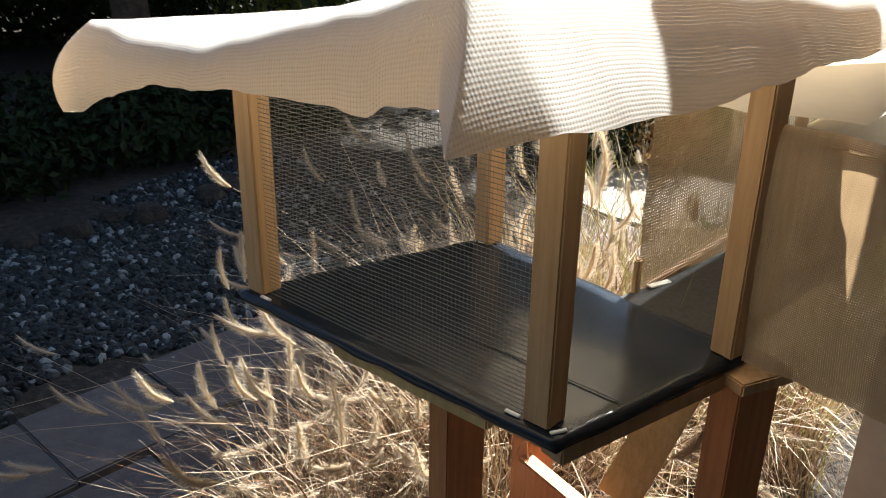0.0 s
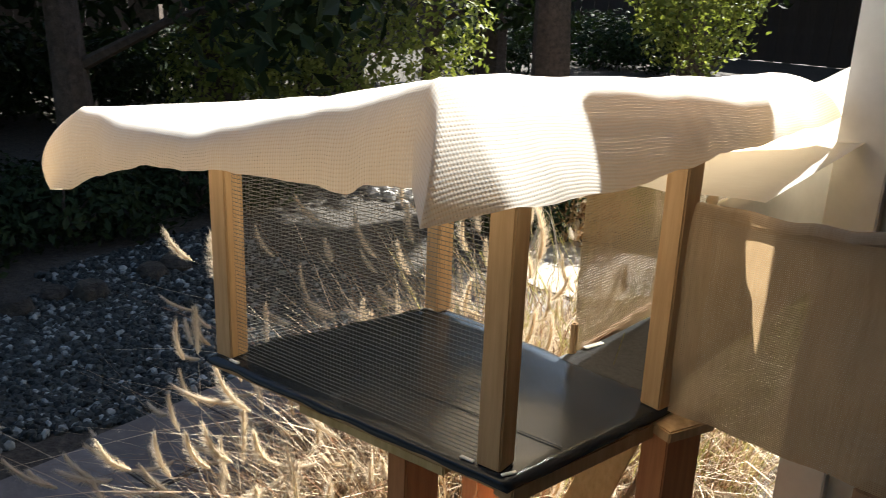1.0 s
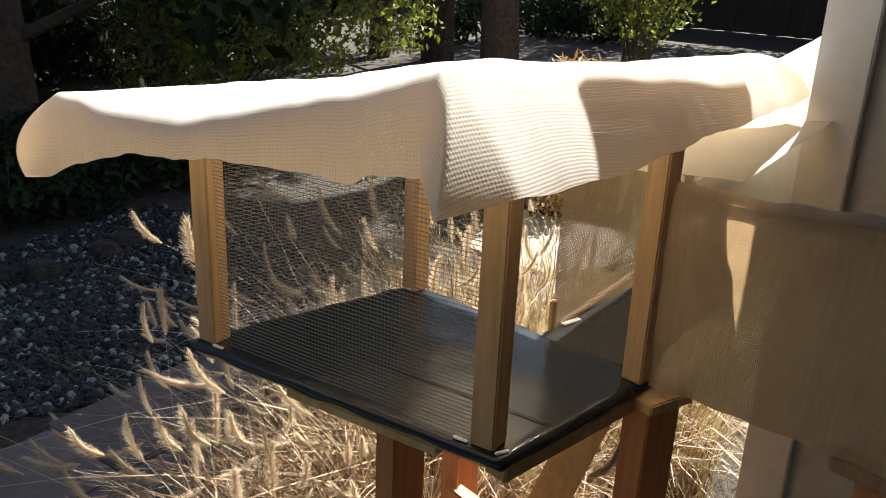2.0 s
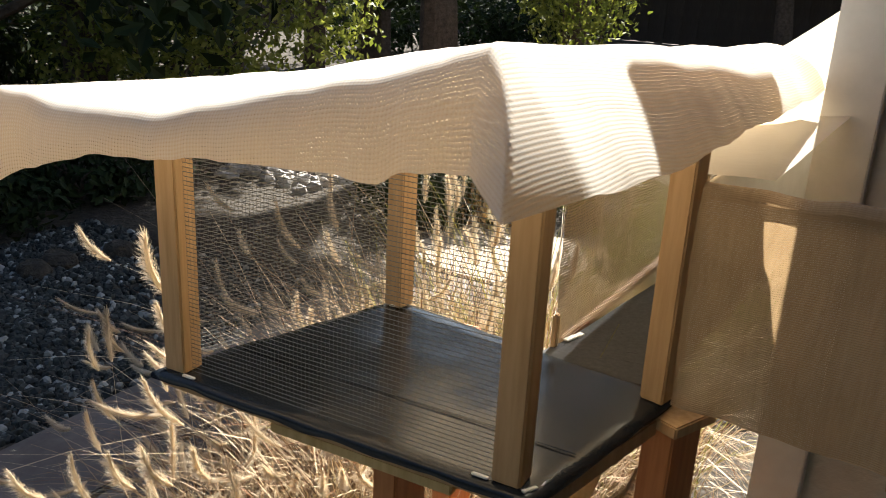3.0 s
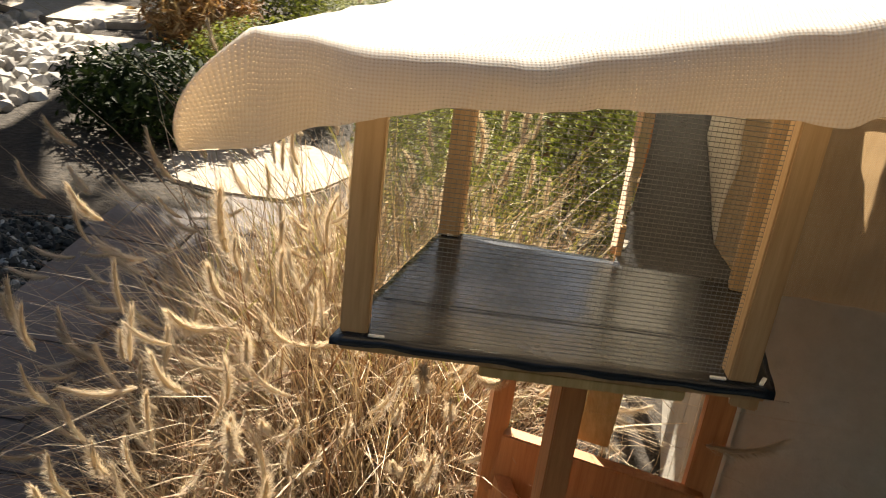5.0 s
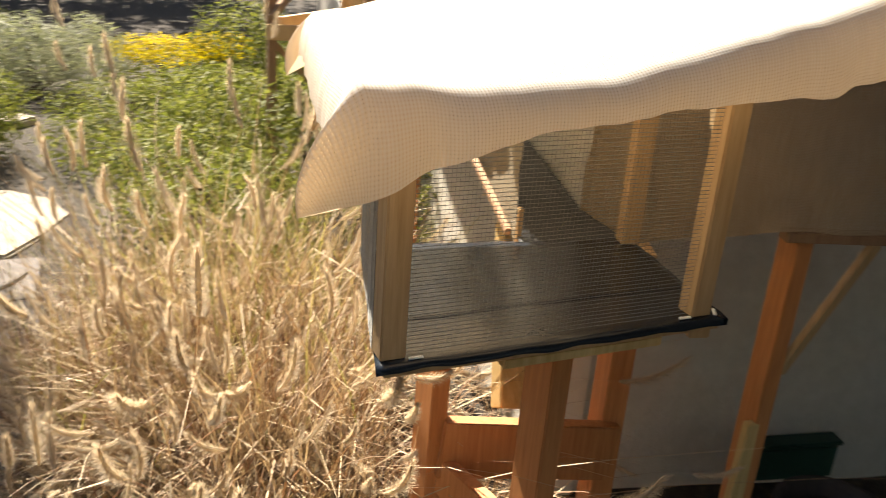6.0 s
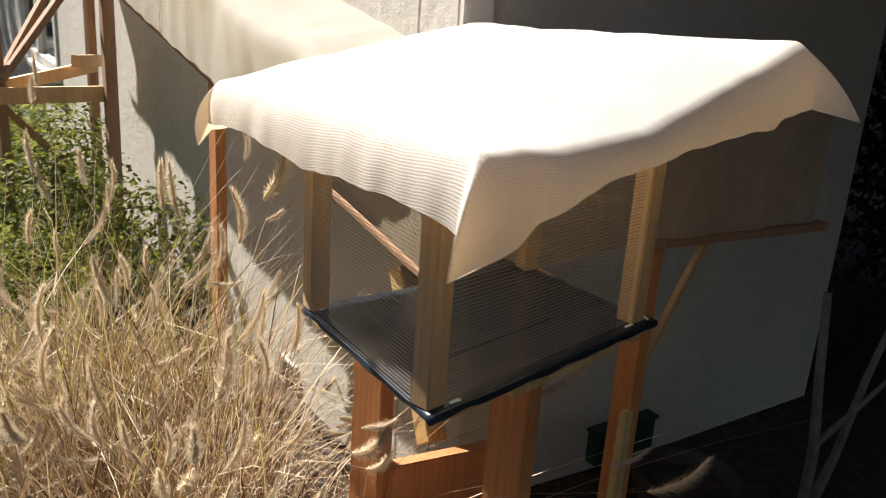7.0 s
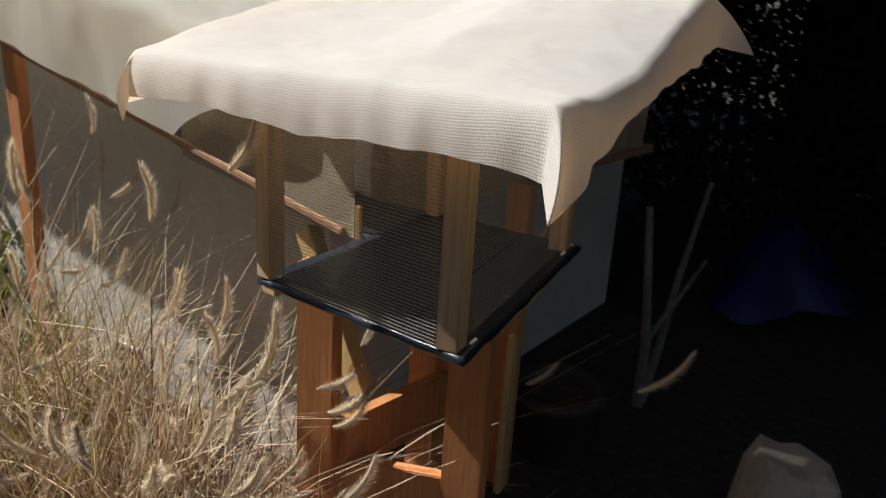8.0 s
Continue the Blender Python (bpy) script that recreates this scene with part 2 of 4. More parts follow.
def bar_bm(a, b_, w, d, up=(0, 0, 1), bevel=0.0025, bm=None, side=None):
    """A sawn timber from a to b_, w across (along side) and d through, with eased edges."""
    a, b_ = Vector(a), Vector(b_)
    bm = bm or bmesh.new()
    z = (b_ - a).normalized()
    x = Vector(side) if side is not None else Vector((1, 0, 0))
    x = (x - x.dot(z) * z)
    if x.length < 1e-4:
        x = Vector((0, 1, 0)) - z * z.y
    x.normalize()
    y = z.cross(x)
    r = bmesh.ops.create_cube(bm, size=1.0)
    vs = r["verts"]
    m = Matrix((x * w, y * d, z * (b_ - a).length)).transposed().to_4x4()
    m.translation = (a + b_) / 2
    bmesh.ops.transform(bm, matrix=m, verts=vs)
    es = list({e for v_ in vs for e in v_.link_edges})
    bmesh.ops.bevel(bm, geom=es, offset=bevel, segments=2, affect="EDGES")
    return bm


def slab_bm(corners, z0, z1, bevel=0.004):
    """A flat prism over a polygon of plan points; z0 and z1 may be functions of (x, y)."""
    bm = bmesh.new()
    f = z1 if callable(z1) else (lambda x, y: z1)
    g = z0 if callable(z0) else (lambda x, y: z0)
    top = [bm.verts.new((x, y, f(x, y))) for x, y in corners]
    low = [bm.verts.new((x, y, g(x, y))) for x, y in corners]
    bm.faces.new(top)
    bm.faces.new(list(reversed(low)))
    n = len(corners)
    for i in range(n):
        bm.faces.new((top[i], low[i], low[(i + 1) % n], top[(i + 1) % n]))
    bmesh.ops.recalc_face_normals(bm, faces=bm.faces)
    if bevel:
        bmesh.ops.bevel(bm, geom=list(bm.edges), offset=bevel, segments=2, affect="EDGES")
    return bm


def sheet_bm(fn, nu, nv, lu, lv, thick=0.0):
    """A cloth sheet: fn(u, v) with u, v in 0..1 gives the place; UVs are in metres."""
    bm = bmesh.new()
    uvl = bm.loops.layers.uv.new("UVMap")
    grid = [[bm.verts.new(fn(i / nu, j / nv)) for j in range(nv + 1)] for i in range(nu + 1)]
    for i in range(nu):
        for j in range(nv):
            f = bm.faces.new((grid[i][j], grid[i + 1][j], grid[i + 1][j + 1], grid[i][j + 1]))
            for l, (a, c) in zip(f.loops, ((i, j), (i + 1, j), (i + 1, j + 1), (i, j + 1))):
                l[uvl].uv = (a / nu * lu, c / nv * lv)
            f.smooth = True
    if thick:       # lay the threads out by the true length along the cloth
        P = np.array([[tuple(v_.co) for v_ in row] for row in grid])
        du = np.concatenate([np.zeros((1, nv + 1)), np.cumsum(np.linalg.norm(np.diff(P, axis=0), axis=2), axis=0)])
        dv = np.concatenate([np.zeros((nu + 1, 1)), np.cumsum(np.linalg.norm(np.diff(P, axis=1), axis=2), axis=1)], axis=1)
        du -= du[nu // 2]
        dv -= dv[:, nv // 2][:, None]
        w = int(thick)
        du = np.array([du[:, max(0, j - w):j + w + 1].mean(axis=1) for j in range(nv + 1)]).T
        dv = np.array([dv[max(0, i - w):i + w + 1].mean(axis=0) for i in range(nu + 1)])
        at = {v_: (i, j) for i, row in enumerate(grid) for j, v_ in enumerate(row)}
        for f in bm.faces:
            for l in f.loops:
                i, j = at[l.vert]
                l[uvl].uv = (du[i, j], dv[i, j])
    return bm


def lerp(a, b_, t):
    return Vector(a) * (1 - t) + Vector(b_) * t


def nz(x, y, z=0.0):
    return noise.noise(Vector((x, y, z)))


# ---- ground ----
def ground_z(x, y):
    return 0.035 * nz(x * 0.5, y * 0.5, 3.1) + 0.012 * nz(x * 2.1, y * 2.1, 5.2)


def ground_sheet():
    bm = bmesh.new()
    xs = [-400, -120, -40, -16] + [-9 + 0.3 * i for i in range(61)] + [16, 40, 120, 400]
    vs = [[bm.verts.new((x, y, ground_z(x, y) if abs(x) < 10 and abs(y) < 12 else 0)) for y in xs] for x in xs]
    for i in range(len(xs) - 1):
        for j in range(len(xs) - 1):
            bm.faces.new((vs[i][j], vs[i + 1][j], vs[i + 1][j + 1], vs[i][j + 1]))
    return part("ground", bm, SOIL, None, smooth=True)


tagged(ground_sheet(), "brown garden soil with dry litter", "ground", kind="structure")

# ---- house: a shaded wall towards the garden corner and a sunlit side wall ----
C = Vector((0.775, 0.742, 0))                 # outer corner of the house
DA = Vector((0.98, -0.198, 0)).normalized()  # along the shaded wall
DB = Vector((0.2, 0.98, 0)).normalized()     # along the sunlit wall
NB = Vector((-DB.y, DB.x, 0))                # out of the sunlit wall
NA = Vector((DA.y, -DA.x, 0))                # out of the shaded wall
WALL_H = 3.1


def wall_box(origin, along, out, s0, s1, z0, z1, thick=0.18, off=0.0):
    o = origin + out * off
    p = [o + along * s0, o + along * s1, o + along * s1 - out * thick, o + along * s0 - out * thick]
    return slab_bm([(q.x, q.y) for q in p], z0, z1, 0.006)


def joined(*bms):
    out = bms[0]
    for other in bms[1:]:
        me = bpy.data.meshes.new("tmp")
        other.to_mesh(me)
        other.free()
        out.from_mesh(me)
        bpy.data.meshes.remove(me)
    return out


WIN = (4.95, 6.45, 0.62, 1.95)   # window in the sunlit wall: from, to along it, sill, head
wall_b = joined(wall_box(C, DB, NB, 0.18, WIN[0], -0.2, WALL_H), wall_box(C, DB, NB, WIN[1], 9.5, -0.2, WALL_H),
                wall_box(C, DB, NB, WIN[0], WIN[1], -0.2, WIN[2]), wall_box(C, DB, NB, WIN[0], WIN[1], WIN[3], WALL_H))
tagged(part("wall_west", wall_b, STUCCO), "sunlit cream stucco house wall", "wall", kind="structure")
wall_a = wall_box(C, DA, NA, 0.0, 1.85, -0.2, WALL_H)
tagged(part("wall_south", wall_a, STUCCO), "shaded cream stucco house wall", "wall", kind="structure")
# wall added behind the porch; its near-black colour stands for the deep shade
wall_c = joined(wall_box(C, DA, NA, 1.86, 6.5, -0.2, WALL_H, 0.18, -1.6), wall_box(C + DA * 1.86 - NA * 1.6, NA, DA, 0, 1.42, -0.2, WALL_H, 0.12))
tagged(part("wall_porch", wall_c, NEAR_BLACK_WOOD), "added porch back wall, coloured near black for deep shade", "wall", kind="structure")
# roof slab with eaves
p = [C + NB * 0.16 + NA * 0.10, C + NB * 0.16 + DB * 9.7, C + DB * 9.7 - NB * 6.5, C + NA * 0.16 + DA * 6.6]
tagged(part("roof", slab_bm([(q.x, q.y) for q in p], WALL_H, WALL_H + 0.16, 0.01), TRIM), "pale painted eave and flat roof edge", "roof", kind="structure")
# slab added above the view to keep sky light off the south wall
p = [C + DA * 0.16 + NA * 0.02, C + DA * 6.4 + NA * 0.02, C + DA * 6.4 + NA * 2.5, C + DA * 0.16 + NA * 2.5]
tagged(part("porch_roof", slab_bm([(q.x, q.y) for q in p], 2.42, 2.52, 0.006), OLD_WOOD), "unseen wooden roof slab added to dim the shaded side", "roof", kind="structure")
# small board added out of view at the house corner to shadow the cloth
p = [(0.60, 0.585), (0.70, 0.655), (0.765, 0.68), (0.825, 1.04), (0.68, 1.06)]
tagged(part("canopy", slab_bm(p, 1.95, 1.985, 0.006), TRIM), "unseen board added to shadow the end of the cloth", "roof", kind="structure")
# corner board and a casing on the shaded wall
corner = bar_bm(C + NA * 0.011 + DA * 0.045 + Vector((0, 0, 0.02)), C + NA * 0.011 + DA * 0.045 + Vector((0, 0, WALL_H)), 0.09, 0.02, side=DA)
tagged(part("trim", corner, TRIM), "painted vertical corner board", "trim", kind="structure")

vent = thing("wall_vent", "small dark louvred vent low in the stucco", "vent")
part("frame", wall_box(C, DB, NB, 0.88, 1.02, 0.03, 0.13, 0.012, 0.012), TRIM, vent)
for k in range(4):
    part("slat", wall_box(C, DB, NB, 0.892, 1.008, 0.042 + 0.021 * k, 0.056 + 0.021 * k, 0.004, 0.017), NEAR_BLACK_WOOD, vent)
# window in the sunlit wall
window = thing("window_1", "white framed sash window in the stucco wall", "window", kind="structure")
for a, b_, z0, z1 in ((WIN[0], WIN[0] + 0.08, WIN[2], WIN[3]), (WIN[1] - 0.08, WIN[1], WIN[2], WIN[3]), (WIN[0] + 0.08, WIN[1] - 0.08, WIN[3] - 0.08, WIN[3]),
                      (WIN[0] + 0.08, WIN[1] - 0.08, WIN[2], WIN[2] + 0.07), ((WIN[0] + WIN[1]) / 2 - 0.03, (WIN[0] + WIN[1]) / 2 + 0.03, WIN[2] + 0.07, WIN[3] - 0.08)):
    part("window_frame", wall_box(C, DB, NB, a, b_, z0, z1, 0.07, 0.015), TRIM, window)
part("window_sill", wall_box(C, DB, NB, WIN[0] - 0.06, WIN[1] + 0.06, WIN[2] - 0.05, WIN[2] - 0.004, 0.12, 0.06), TRIM, window)
for a, b_ in ((WIN[0] + 0.08, (WIN[0] + WIN[1]) / 2 - 0.03), ((WIN[0] + WIN[1]) / 2 + 0.03, WIN[1] - 0.08)):
    pane = part("pane", wall_box(C, DB, NB, a, b_, WIN[2] + 0.07, WIN[3] - 0.08, 0.006, -0.02), GLASS, window)
# unseen backing sheet, near black to give the room its dimness
tagged(part("room_wall", wall_box(C, DB, NB, WIN[0] - 0.3, WIN[1] + 0.3, 0.3, 2.3, 0.05, -0.9), NEAR_BLACK_WOOD), "near-black backing added for the dim room behind the window", "wall", kind="structure")

# ---- the raised cage ----
TILT = 0.04                    # the floor falls away from the open front


def tray_z(x, y):
    return 0.960 - TILT * y


TL, TN, TR, TF = (0.0, 0.0), (0.6, 0.0), (0.675, 0.385), (0.130, 0.478)
cage = thing("cat_enclosure", "raised wooden cage with black floor and wire mesh sides", "animal cage")


def shrunk(f, extra=0.0):
    c = Vector((sum(q[0] for q in (TL, TN, TR, TF)) / 4, sum(q[1] for q in (TL, TN, TR, TF)) / 4))
    return [tuple(c + (Vector(q) - c) * f) for q in (TL, TN, TR, TF)]


def tray_mesh():
    """A sheet of stiff black mat with a softly waved rim turned over the edges of the board."""
    bm = bmesh.new()
    n = 36
    uvl = bm.loops.layers.uv.new("UVMap")
    g = []
    for i in range(n + 1):
        row = []
        for j in range(n + 1):
            s, r = i / n, j / n
            q = lerp(lerp((*TL, 0), (*TN, 0), s), lerp((*TF, 0), (*TR, 0), s), r)
            edge = min(s, 1 - s, r, 1 - r)
            z = tray_z(q.x, q.y) + 0.0018 * nz(q.x * 9, q.y * 9) + (0.004 * nz(q.x * 20, q.y * 20, 4) - 0.003 if edge < 0.02 else 0)
            row.append(bm.verts.new((q.x, q.y, z)))
        g.append(row)
    for i in range(n):
        for j in range(n):
            bm.faces.new((g[i][j], g[i + 1][j], g[i + 1][j + 1], g[i][j + 1]))
    rim = [e for e in bm.edges if e.is_boundary]
    r = bmesh.ops.extrude_edge_only(bm, edges=rim)
    for v_ in r["geom"]:
        if isinstance(v_, bmesh.types.BMVert):
            v_.co.z -= 0.009 + 0.003 * nz(v_.co.x * 14, v_.co.y * 14, 2)
    bmesh.ops.recalc_face_normals(bm, faces=bm.faces)
    return bm


mat = part("floor_mat", tray_mesh(), TRAY, cage, "black rubbery floor mat", smooth=True)
part("floor_board", slab_bm(shrunk(0.965), lambda x, y: tray_z(x, y) - 0.022, lambda x, y: tray_z(x, y) - 0.006, 0.002), PINE, cage)
# seams: overlapping strips of the mat
for v0, v1 in ((0.145, 0.150),):
    a = lerp((*TL, 0), (*TF, 0), v0 / 0.5)
    b_ = lerp((*TN, 0), (*TR, 0), v0 / 0.42)
    bm = bar_bm((a.x + 0.02, a.y, tray_z(a.x, a.y) + 0.0022), (b_.x - 0.02, b_.y, tray_z(b_.x, b_.y) + 0.0022), 0.003, 0.0012, bevel=0.0003, side=(0, 1, 0))
    part("mat_seam", bm, TRAY, mat)

PL, PN, PR, PF = (0.030, 0.036), (0.558, 0.035), (0.650, 0.362), (0.146, 0.458)
POST_TOP = {PL: 1.335, PN: 1.425, PR: 1.40, PF: 1.30}
for q, turn in ((PL, 0), (PN, 0), (PR, -14), (PF, -12)):
    side = (math.cos(radians(turn)), math.sin(radians(turn)), 0)
    part("corner_post", bar_bm((*q, tray_z(*q)), (*q, POST_TOP[q]), 0.038, 0.038, side=side), PINE, cage, "planed pine corner post")
# rails at the top of the posts, under the cloth
for a, b_ in ((PL, PN), (PN, PR), (PR, PF), (PF, PL)):
    za, zb = POST_TOP[a] - 0.012, POST_TOP[b_] - 0.012
    bm = bar_bm((*a, za), (*b_, zb), 0.018, 0.034, side=(0, 0, 1))
    part("top_rail", bm, PINE, cage)
# boards below the floor
part("front_ledge", bar_bm((0.205, 0.045, 0.926), (0.488, 0.045, 0.926), 0.018, 0.06, side=(0, 0, 1)), FRESH, cage, "pale pine strip under the floor")
part("side_rail", bar_bm((0.575, 0.03, 0.924), (0.652, 0.37, 0.914), 0.028, 0.038, side=(0, 0, 1)), PINE, cage)
part("back_rail", bar_bm((0.16, 0.475, 0.908), (0.64, 0.365, 0.912), 0.028, 0.038, side=(0, 0, 1)), PINE, cage)


def wire_panel(a, b_, top_a, top_b, cell=0.00635, r=0.00055):
    """Welded wire mesh between two posts: thin square wires both ways."""
    verts, faces = [], []
    A, B = Vector((*a, 0)), Vector((*b_, 0))
    d = (B - A).normalized()
    n = Vector((-d.y, d.x, 0))
    length = (B - A).length

    def wire(p, q, u, w, r=r):
        k = len(verts)
        for e in (p, q):
            for s in ((1, 0), (0, 1), (-1, 0), (0, -1)):
                verts.append(tuple(e + u * (s[0] * r) + w * (s[1] * r)))
        for i in range(4):
            faces.append((k + i, k + (i + 1) % 4, k + 4 + (i + 1) % 4, k + 4 + i))

    up = Vector((0, 0, 1))
    for i in range(int(length / cell) + 1):
        t = i * cell / length
        q = A + d * (i * cell)
        z0, z1 = tray_z(q.x, q.y) + 0.001, top_a * (1 - t) + top_b * t
        bow = n * (0.004 * math.sin(t * math.pi) * nz(t * 4, 1.3))
        wire(q + bow + up * z0, q + bow * 1.4 + up * z1, d, n, r * 0.36)
    rows = int((max(top_a, top_b) - 0.93) / cell)
    for j in range(rows):
        t0 = 0.0
        za, zb = tray_z(*a) + 0.003 + j * cell, tray_z(*b_) + 0.003 + j * cell
        if za > top_a:
            continue
        if zb > top_b:
            zb = top_b
        pts = [lerp(A + up * za, B + up * zb, i / 5) + n * (0.004 * math.sin(i / 5 * math.pi) * nz(i / 5 * 4, 1.3)) for i in range(6)]
        for p, q in zip(pts, pts[1:]):
            wire(p + n * r, q + n * r, up, n)
    me = bpy.data.meshes.new("wire_mesh")
    me.from_pydata(verts, [], faces)
    me.materials.append(WIRE)
    ob = new("wire_mesh", me)
    ob.parent = cage
    tagged(ob, "fine grey welded wire mesh", kind="stuff")
    return ob


wire_panel((0.053, 0.029), (0.536, 0.029), 1.33, 1.42)
wire_panel((0.0115, 0.055), (0.120, 0.440), 1.33, 1.30)


def tab(x, y, turn, l=0.022, w=0.006, lift=0.0025):
    bm = bar_bm((-l / 2, 0, 0), (l / 2, 0, 0), w, 0.003, bevel=0.0008, side=(0, 1, 0))
    ob = part("staple_tab", bm, TAG, mat, "small white plastic tab")
    ob.matrix_basis = pose(x, y, tray_z(x, y) + lift, 0, 0, turn)


tab(0.062, 0.012, 0)
tab(0.525, 0.016, 0)
tab(0.588, 0.022, 60)
tab(0.150, 0.440, 20)
tab(0.47, 0.56 - 0.06, 70, 0.045, 0.012, 0.004)

# legs and braces of the cage's stand
part("leg", bar_bm((0.285, 0.44, 0.0), (0.285, 0.44, 0.925), 0.038, 0.089), CEDAR, cage, "orange cedar leg")
part("leg", bar_bm((0.352, 0.125, 0.0), (0.352, 0.125, 0.920), 0.038, 0.089), CEDAR, cage, "orange cedar leg")
part("leg", bar_bm((0.678, 0.372, 0.0), (0.678, 0.372, 0.915), 0.050, 0.089, side=(0.96, -0.27, 0)), CEDAR, cage, "orange cedar leg")
part("leg_cap", bar_bm((0.66, 0.33, 0.920), (0.70, 0.42, 0.918), 0.075, 0.02, side=(1, 0, 0)), PINE, cage)
part("cross_bar", bar_bm((0.290, 0.392, 0.510), (0.668, 0.322, 0.47), 0.135, 0.032, side=(0, 0, 1)), CEDAR, cage, "wide cedar cross bar")
part("brace", bar_bm((0.545, 0.645, 0.885), (0.47, 0.44, 0.54), 0.075, 0.036, side=(1, 0.3, 0)), FRESH, cage, "pale sunlit diagonal brace")
part("side_bar", bar_bm((0.352, 0.165, 0.44), (0.30, 0.40, 0.44), 0.089, 0.03, side=(0, 0, 1)), CEDAR, cage)

# ---- cloth laid over the cage ----
CT = {"L": Vector((-0.079, -0.128, 1.378)), "N": Vector((0.590, -0.165, 1.491)), "C": Vector((0.700, 0.63, 1.446)), "D": Vector((0.098, 0.70, 1.335))}
TIP = {"L": Vector((-0.149, -0.153, 1.245)), "N": Vector((0.650, -0.268, 1.376)), "C": Vector((0.772, 0.735, 1.375)), "D": Vector((0.040, 0.690, 1.215))}
EDGE = 0.16


def table(x, pairs):
    return float(np.interp(x, [p[0] for p in pairs], [p[1] for p in pairs]))


def cloth_top(cs, cr):
    """The upper face: it hangs over the rails and dips a little between them."""
    top = lerp(lerp(CT["L"], CT["N"], cs), lerp(CT["D"], CT["C"], cs), cr)
    top.z -= table(cs, ((0, 0), (0.15, 0.020), (0.4, 0.036), (0.65, 0.031), (0.85, 0.015), (1, 0))) * (1 - cr) ** 5
    top.z += table(cs, ((0, 0), (0.4, 0.004), (0.78, 0.014), (1, 0))) * math.sin(math.pi * min(1.0, cr / 0.55))
    top.z -= 0.022 * math.sin(math.pi * cs) * math.sin(math.pi * max(0.0, cr - 0.35) / 0.65)
    top.z += 0.006 * nz(cs * 3.2, cr * 3.2, 0.5) + 0.0025 * nz(cs * 11, cr * 11, 1.5) + 0.001 * nz(cs * 29, cr * 29, 6.5)
    return top


def cloth_side(cs, cr, side, h):
    """A point h (0 to 1) of the way down the hanging border on one side."""
    top = cloth_top(cs, cr)
    wave = 0.004 * nz(cs * 6.0, cr * 6.0, 7.7) + 0.002 * nz(cs * 24, cr * 24, 2.2)
    curve = 1 - (1 - h) ** 2.2
    if side == "front":
        hem = table(cs, ((0, 0.118), (0.05, 0.102), (0.1, 0.086), (0.15, 0.072), (0.2, 0.062), (0.28, 0.053), (0.36, 0.048), (0.45, 0.047), (0.55, 0.054), (0.64, 0.066), (0.79, 0.084), (0.865, 0.095), (0.885, 0.087), (1, 0.102)))
        out = Vector((0.004, -0.034 - 0.010 * table(cs, ((0, 0), (0.8, 0), (1, 1))), 0)) * curve
    elif side == "left":
        hem = table(cr, ((0, 0.095), (0.06, 0.085), (0.2, 0.082), (0.5, 0.090), (0.8, 0.070), (1, 0.080)))
        out = Vector((-0.030, 0.0, 0)) * curve
    elif side == "end":
        hem = table(cr, ((0, 0.112), (0.3, 0.108), (0.55, 0.092), (1, 0.075)))
        out = Vector((table(cr, ((0, 0.095), (0.4, 0.085), (1, 0.065))), -0.012, 0)) * (1 - (1 - h) ** 1.15)
        wave += 0.004 * nz(cr * 10, 3.3) * h
        return top + out - Vector((0, 0, (hem + wave) * h ** 1.15))
    else:
        hem = 0.105 + 0.075 * cs
        out = Vector((0.01, 0.055, 0)) * (1 - (1 - h) ** 1.6)
    p_ = top + out - Vector((0, 0, (hem + wave) * h ** 1.6))
    return p_ + Vector((0.006 * nz(cs * 14, cr * 14, 3), 0.006 * nz(cs * 14, cr * 14, 9), 0)) * h


def roof_cloth(a, b_):
    s, r = (a * (1 + 2 * EDGE) - EDGE), (b_ * (1 + 2 * EDGE) - EDGE)
    cs, cr = min(max(s, 0), 1), min(max(r, 0), 1)
    es, er = max(-1, min(1, (s - cs) / EDGE)), max(-1, min(1, (r - cr) / EDGE))       # -1..1 past the edges
    p, q = abs(es), abs(er)
    h = max(p, q)
    if h <= 0:
        return cloth_top(cs, cr)
    along_s, along_r = ("left" if es < 0 else "end"), ("front" if er < 0 else "back")
    if q == 0:
        return cloth_side(cs, cr, along_s, h)
    if p == 0:
        return cloth_side(cs, cr, along_r, h)
    # an ear of cloth at the corner: both borders meet in a ridge that runs out to the tip
    name = {("left", "front"): "L", ("left", "back"): "D", ("end", "front"): "N", ("end", "back"): "C"}[along_s, along_r]
    bulge = {"L": Vector((-0.028, -0.018, 0.0)), "D": Vector((-0.02, 0.01, 0.004)), "N": Vector((0.008, -0.004, 0.010)), "C": Vector((0.01, 0.01, 0.01))}[name]
    ridge = lerp(CT[name], TIP[name], h) + bulge * (4 * h * (1 - h))
    if p >= q:
        return lerp(cloth_side(cs, cr, along_s, h), ridge, (q / p) ** 0.9)
    return lerp(cloth_side(cs, cr, along_r, h), ridge, (p / q) ** 0.9)


cloth_bm = sheet_bm(roof_cloth, 132, 132, 0.88, 1.12, 18)
near_tip = [f for k, f in enumerate(cloth_bm.faces) if min(k // 132, 131 - k // 132) < 16 and min(k % 132, 131 - k % 132) < 16]
bmesh.ops.triangulate(cloth_bm, faces=near_tip, quad_method="LONG_EDGE")      # keeps the ridges of the ears unbroken
cover = part("shade_cloth", cloth_bm, SHADE_CLOTH)
tagged(cover, "cream knitted shade cloth draped over the cage", "cloth")

# ---- sloping covered tunnel along the sunlit wall ----
T0 = Vector((0.432, 0.495, 0.962))
SLOPE = 0.172


def tunnel_low(d):
    """Lower outer edge of the tunnel d metres from its mouth."""
    return T0 + DB * d + Vector((0, 0, SLOPE * d))


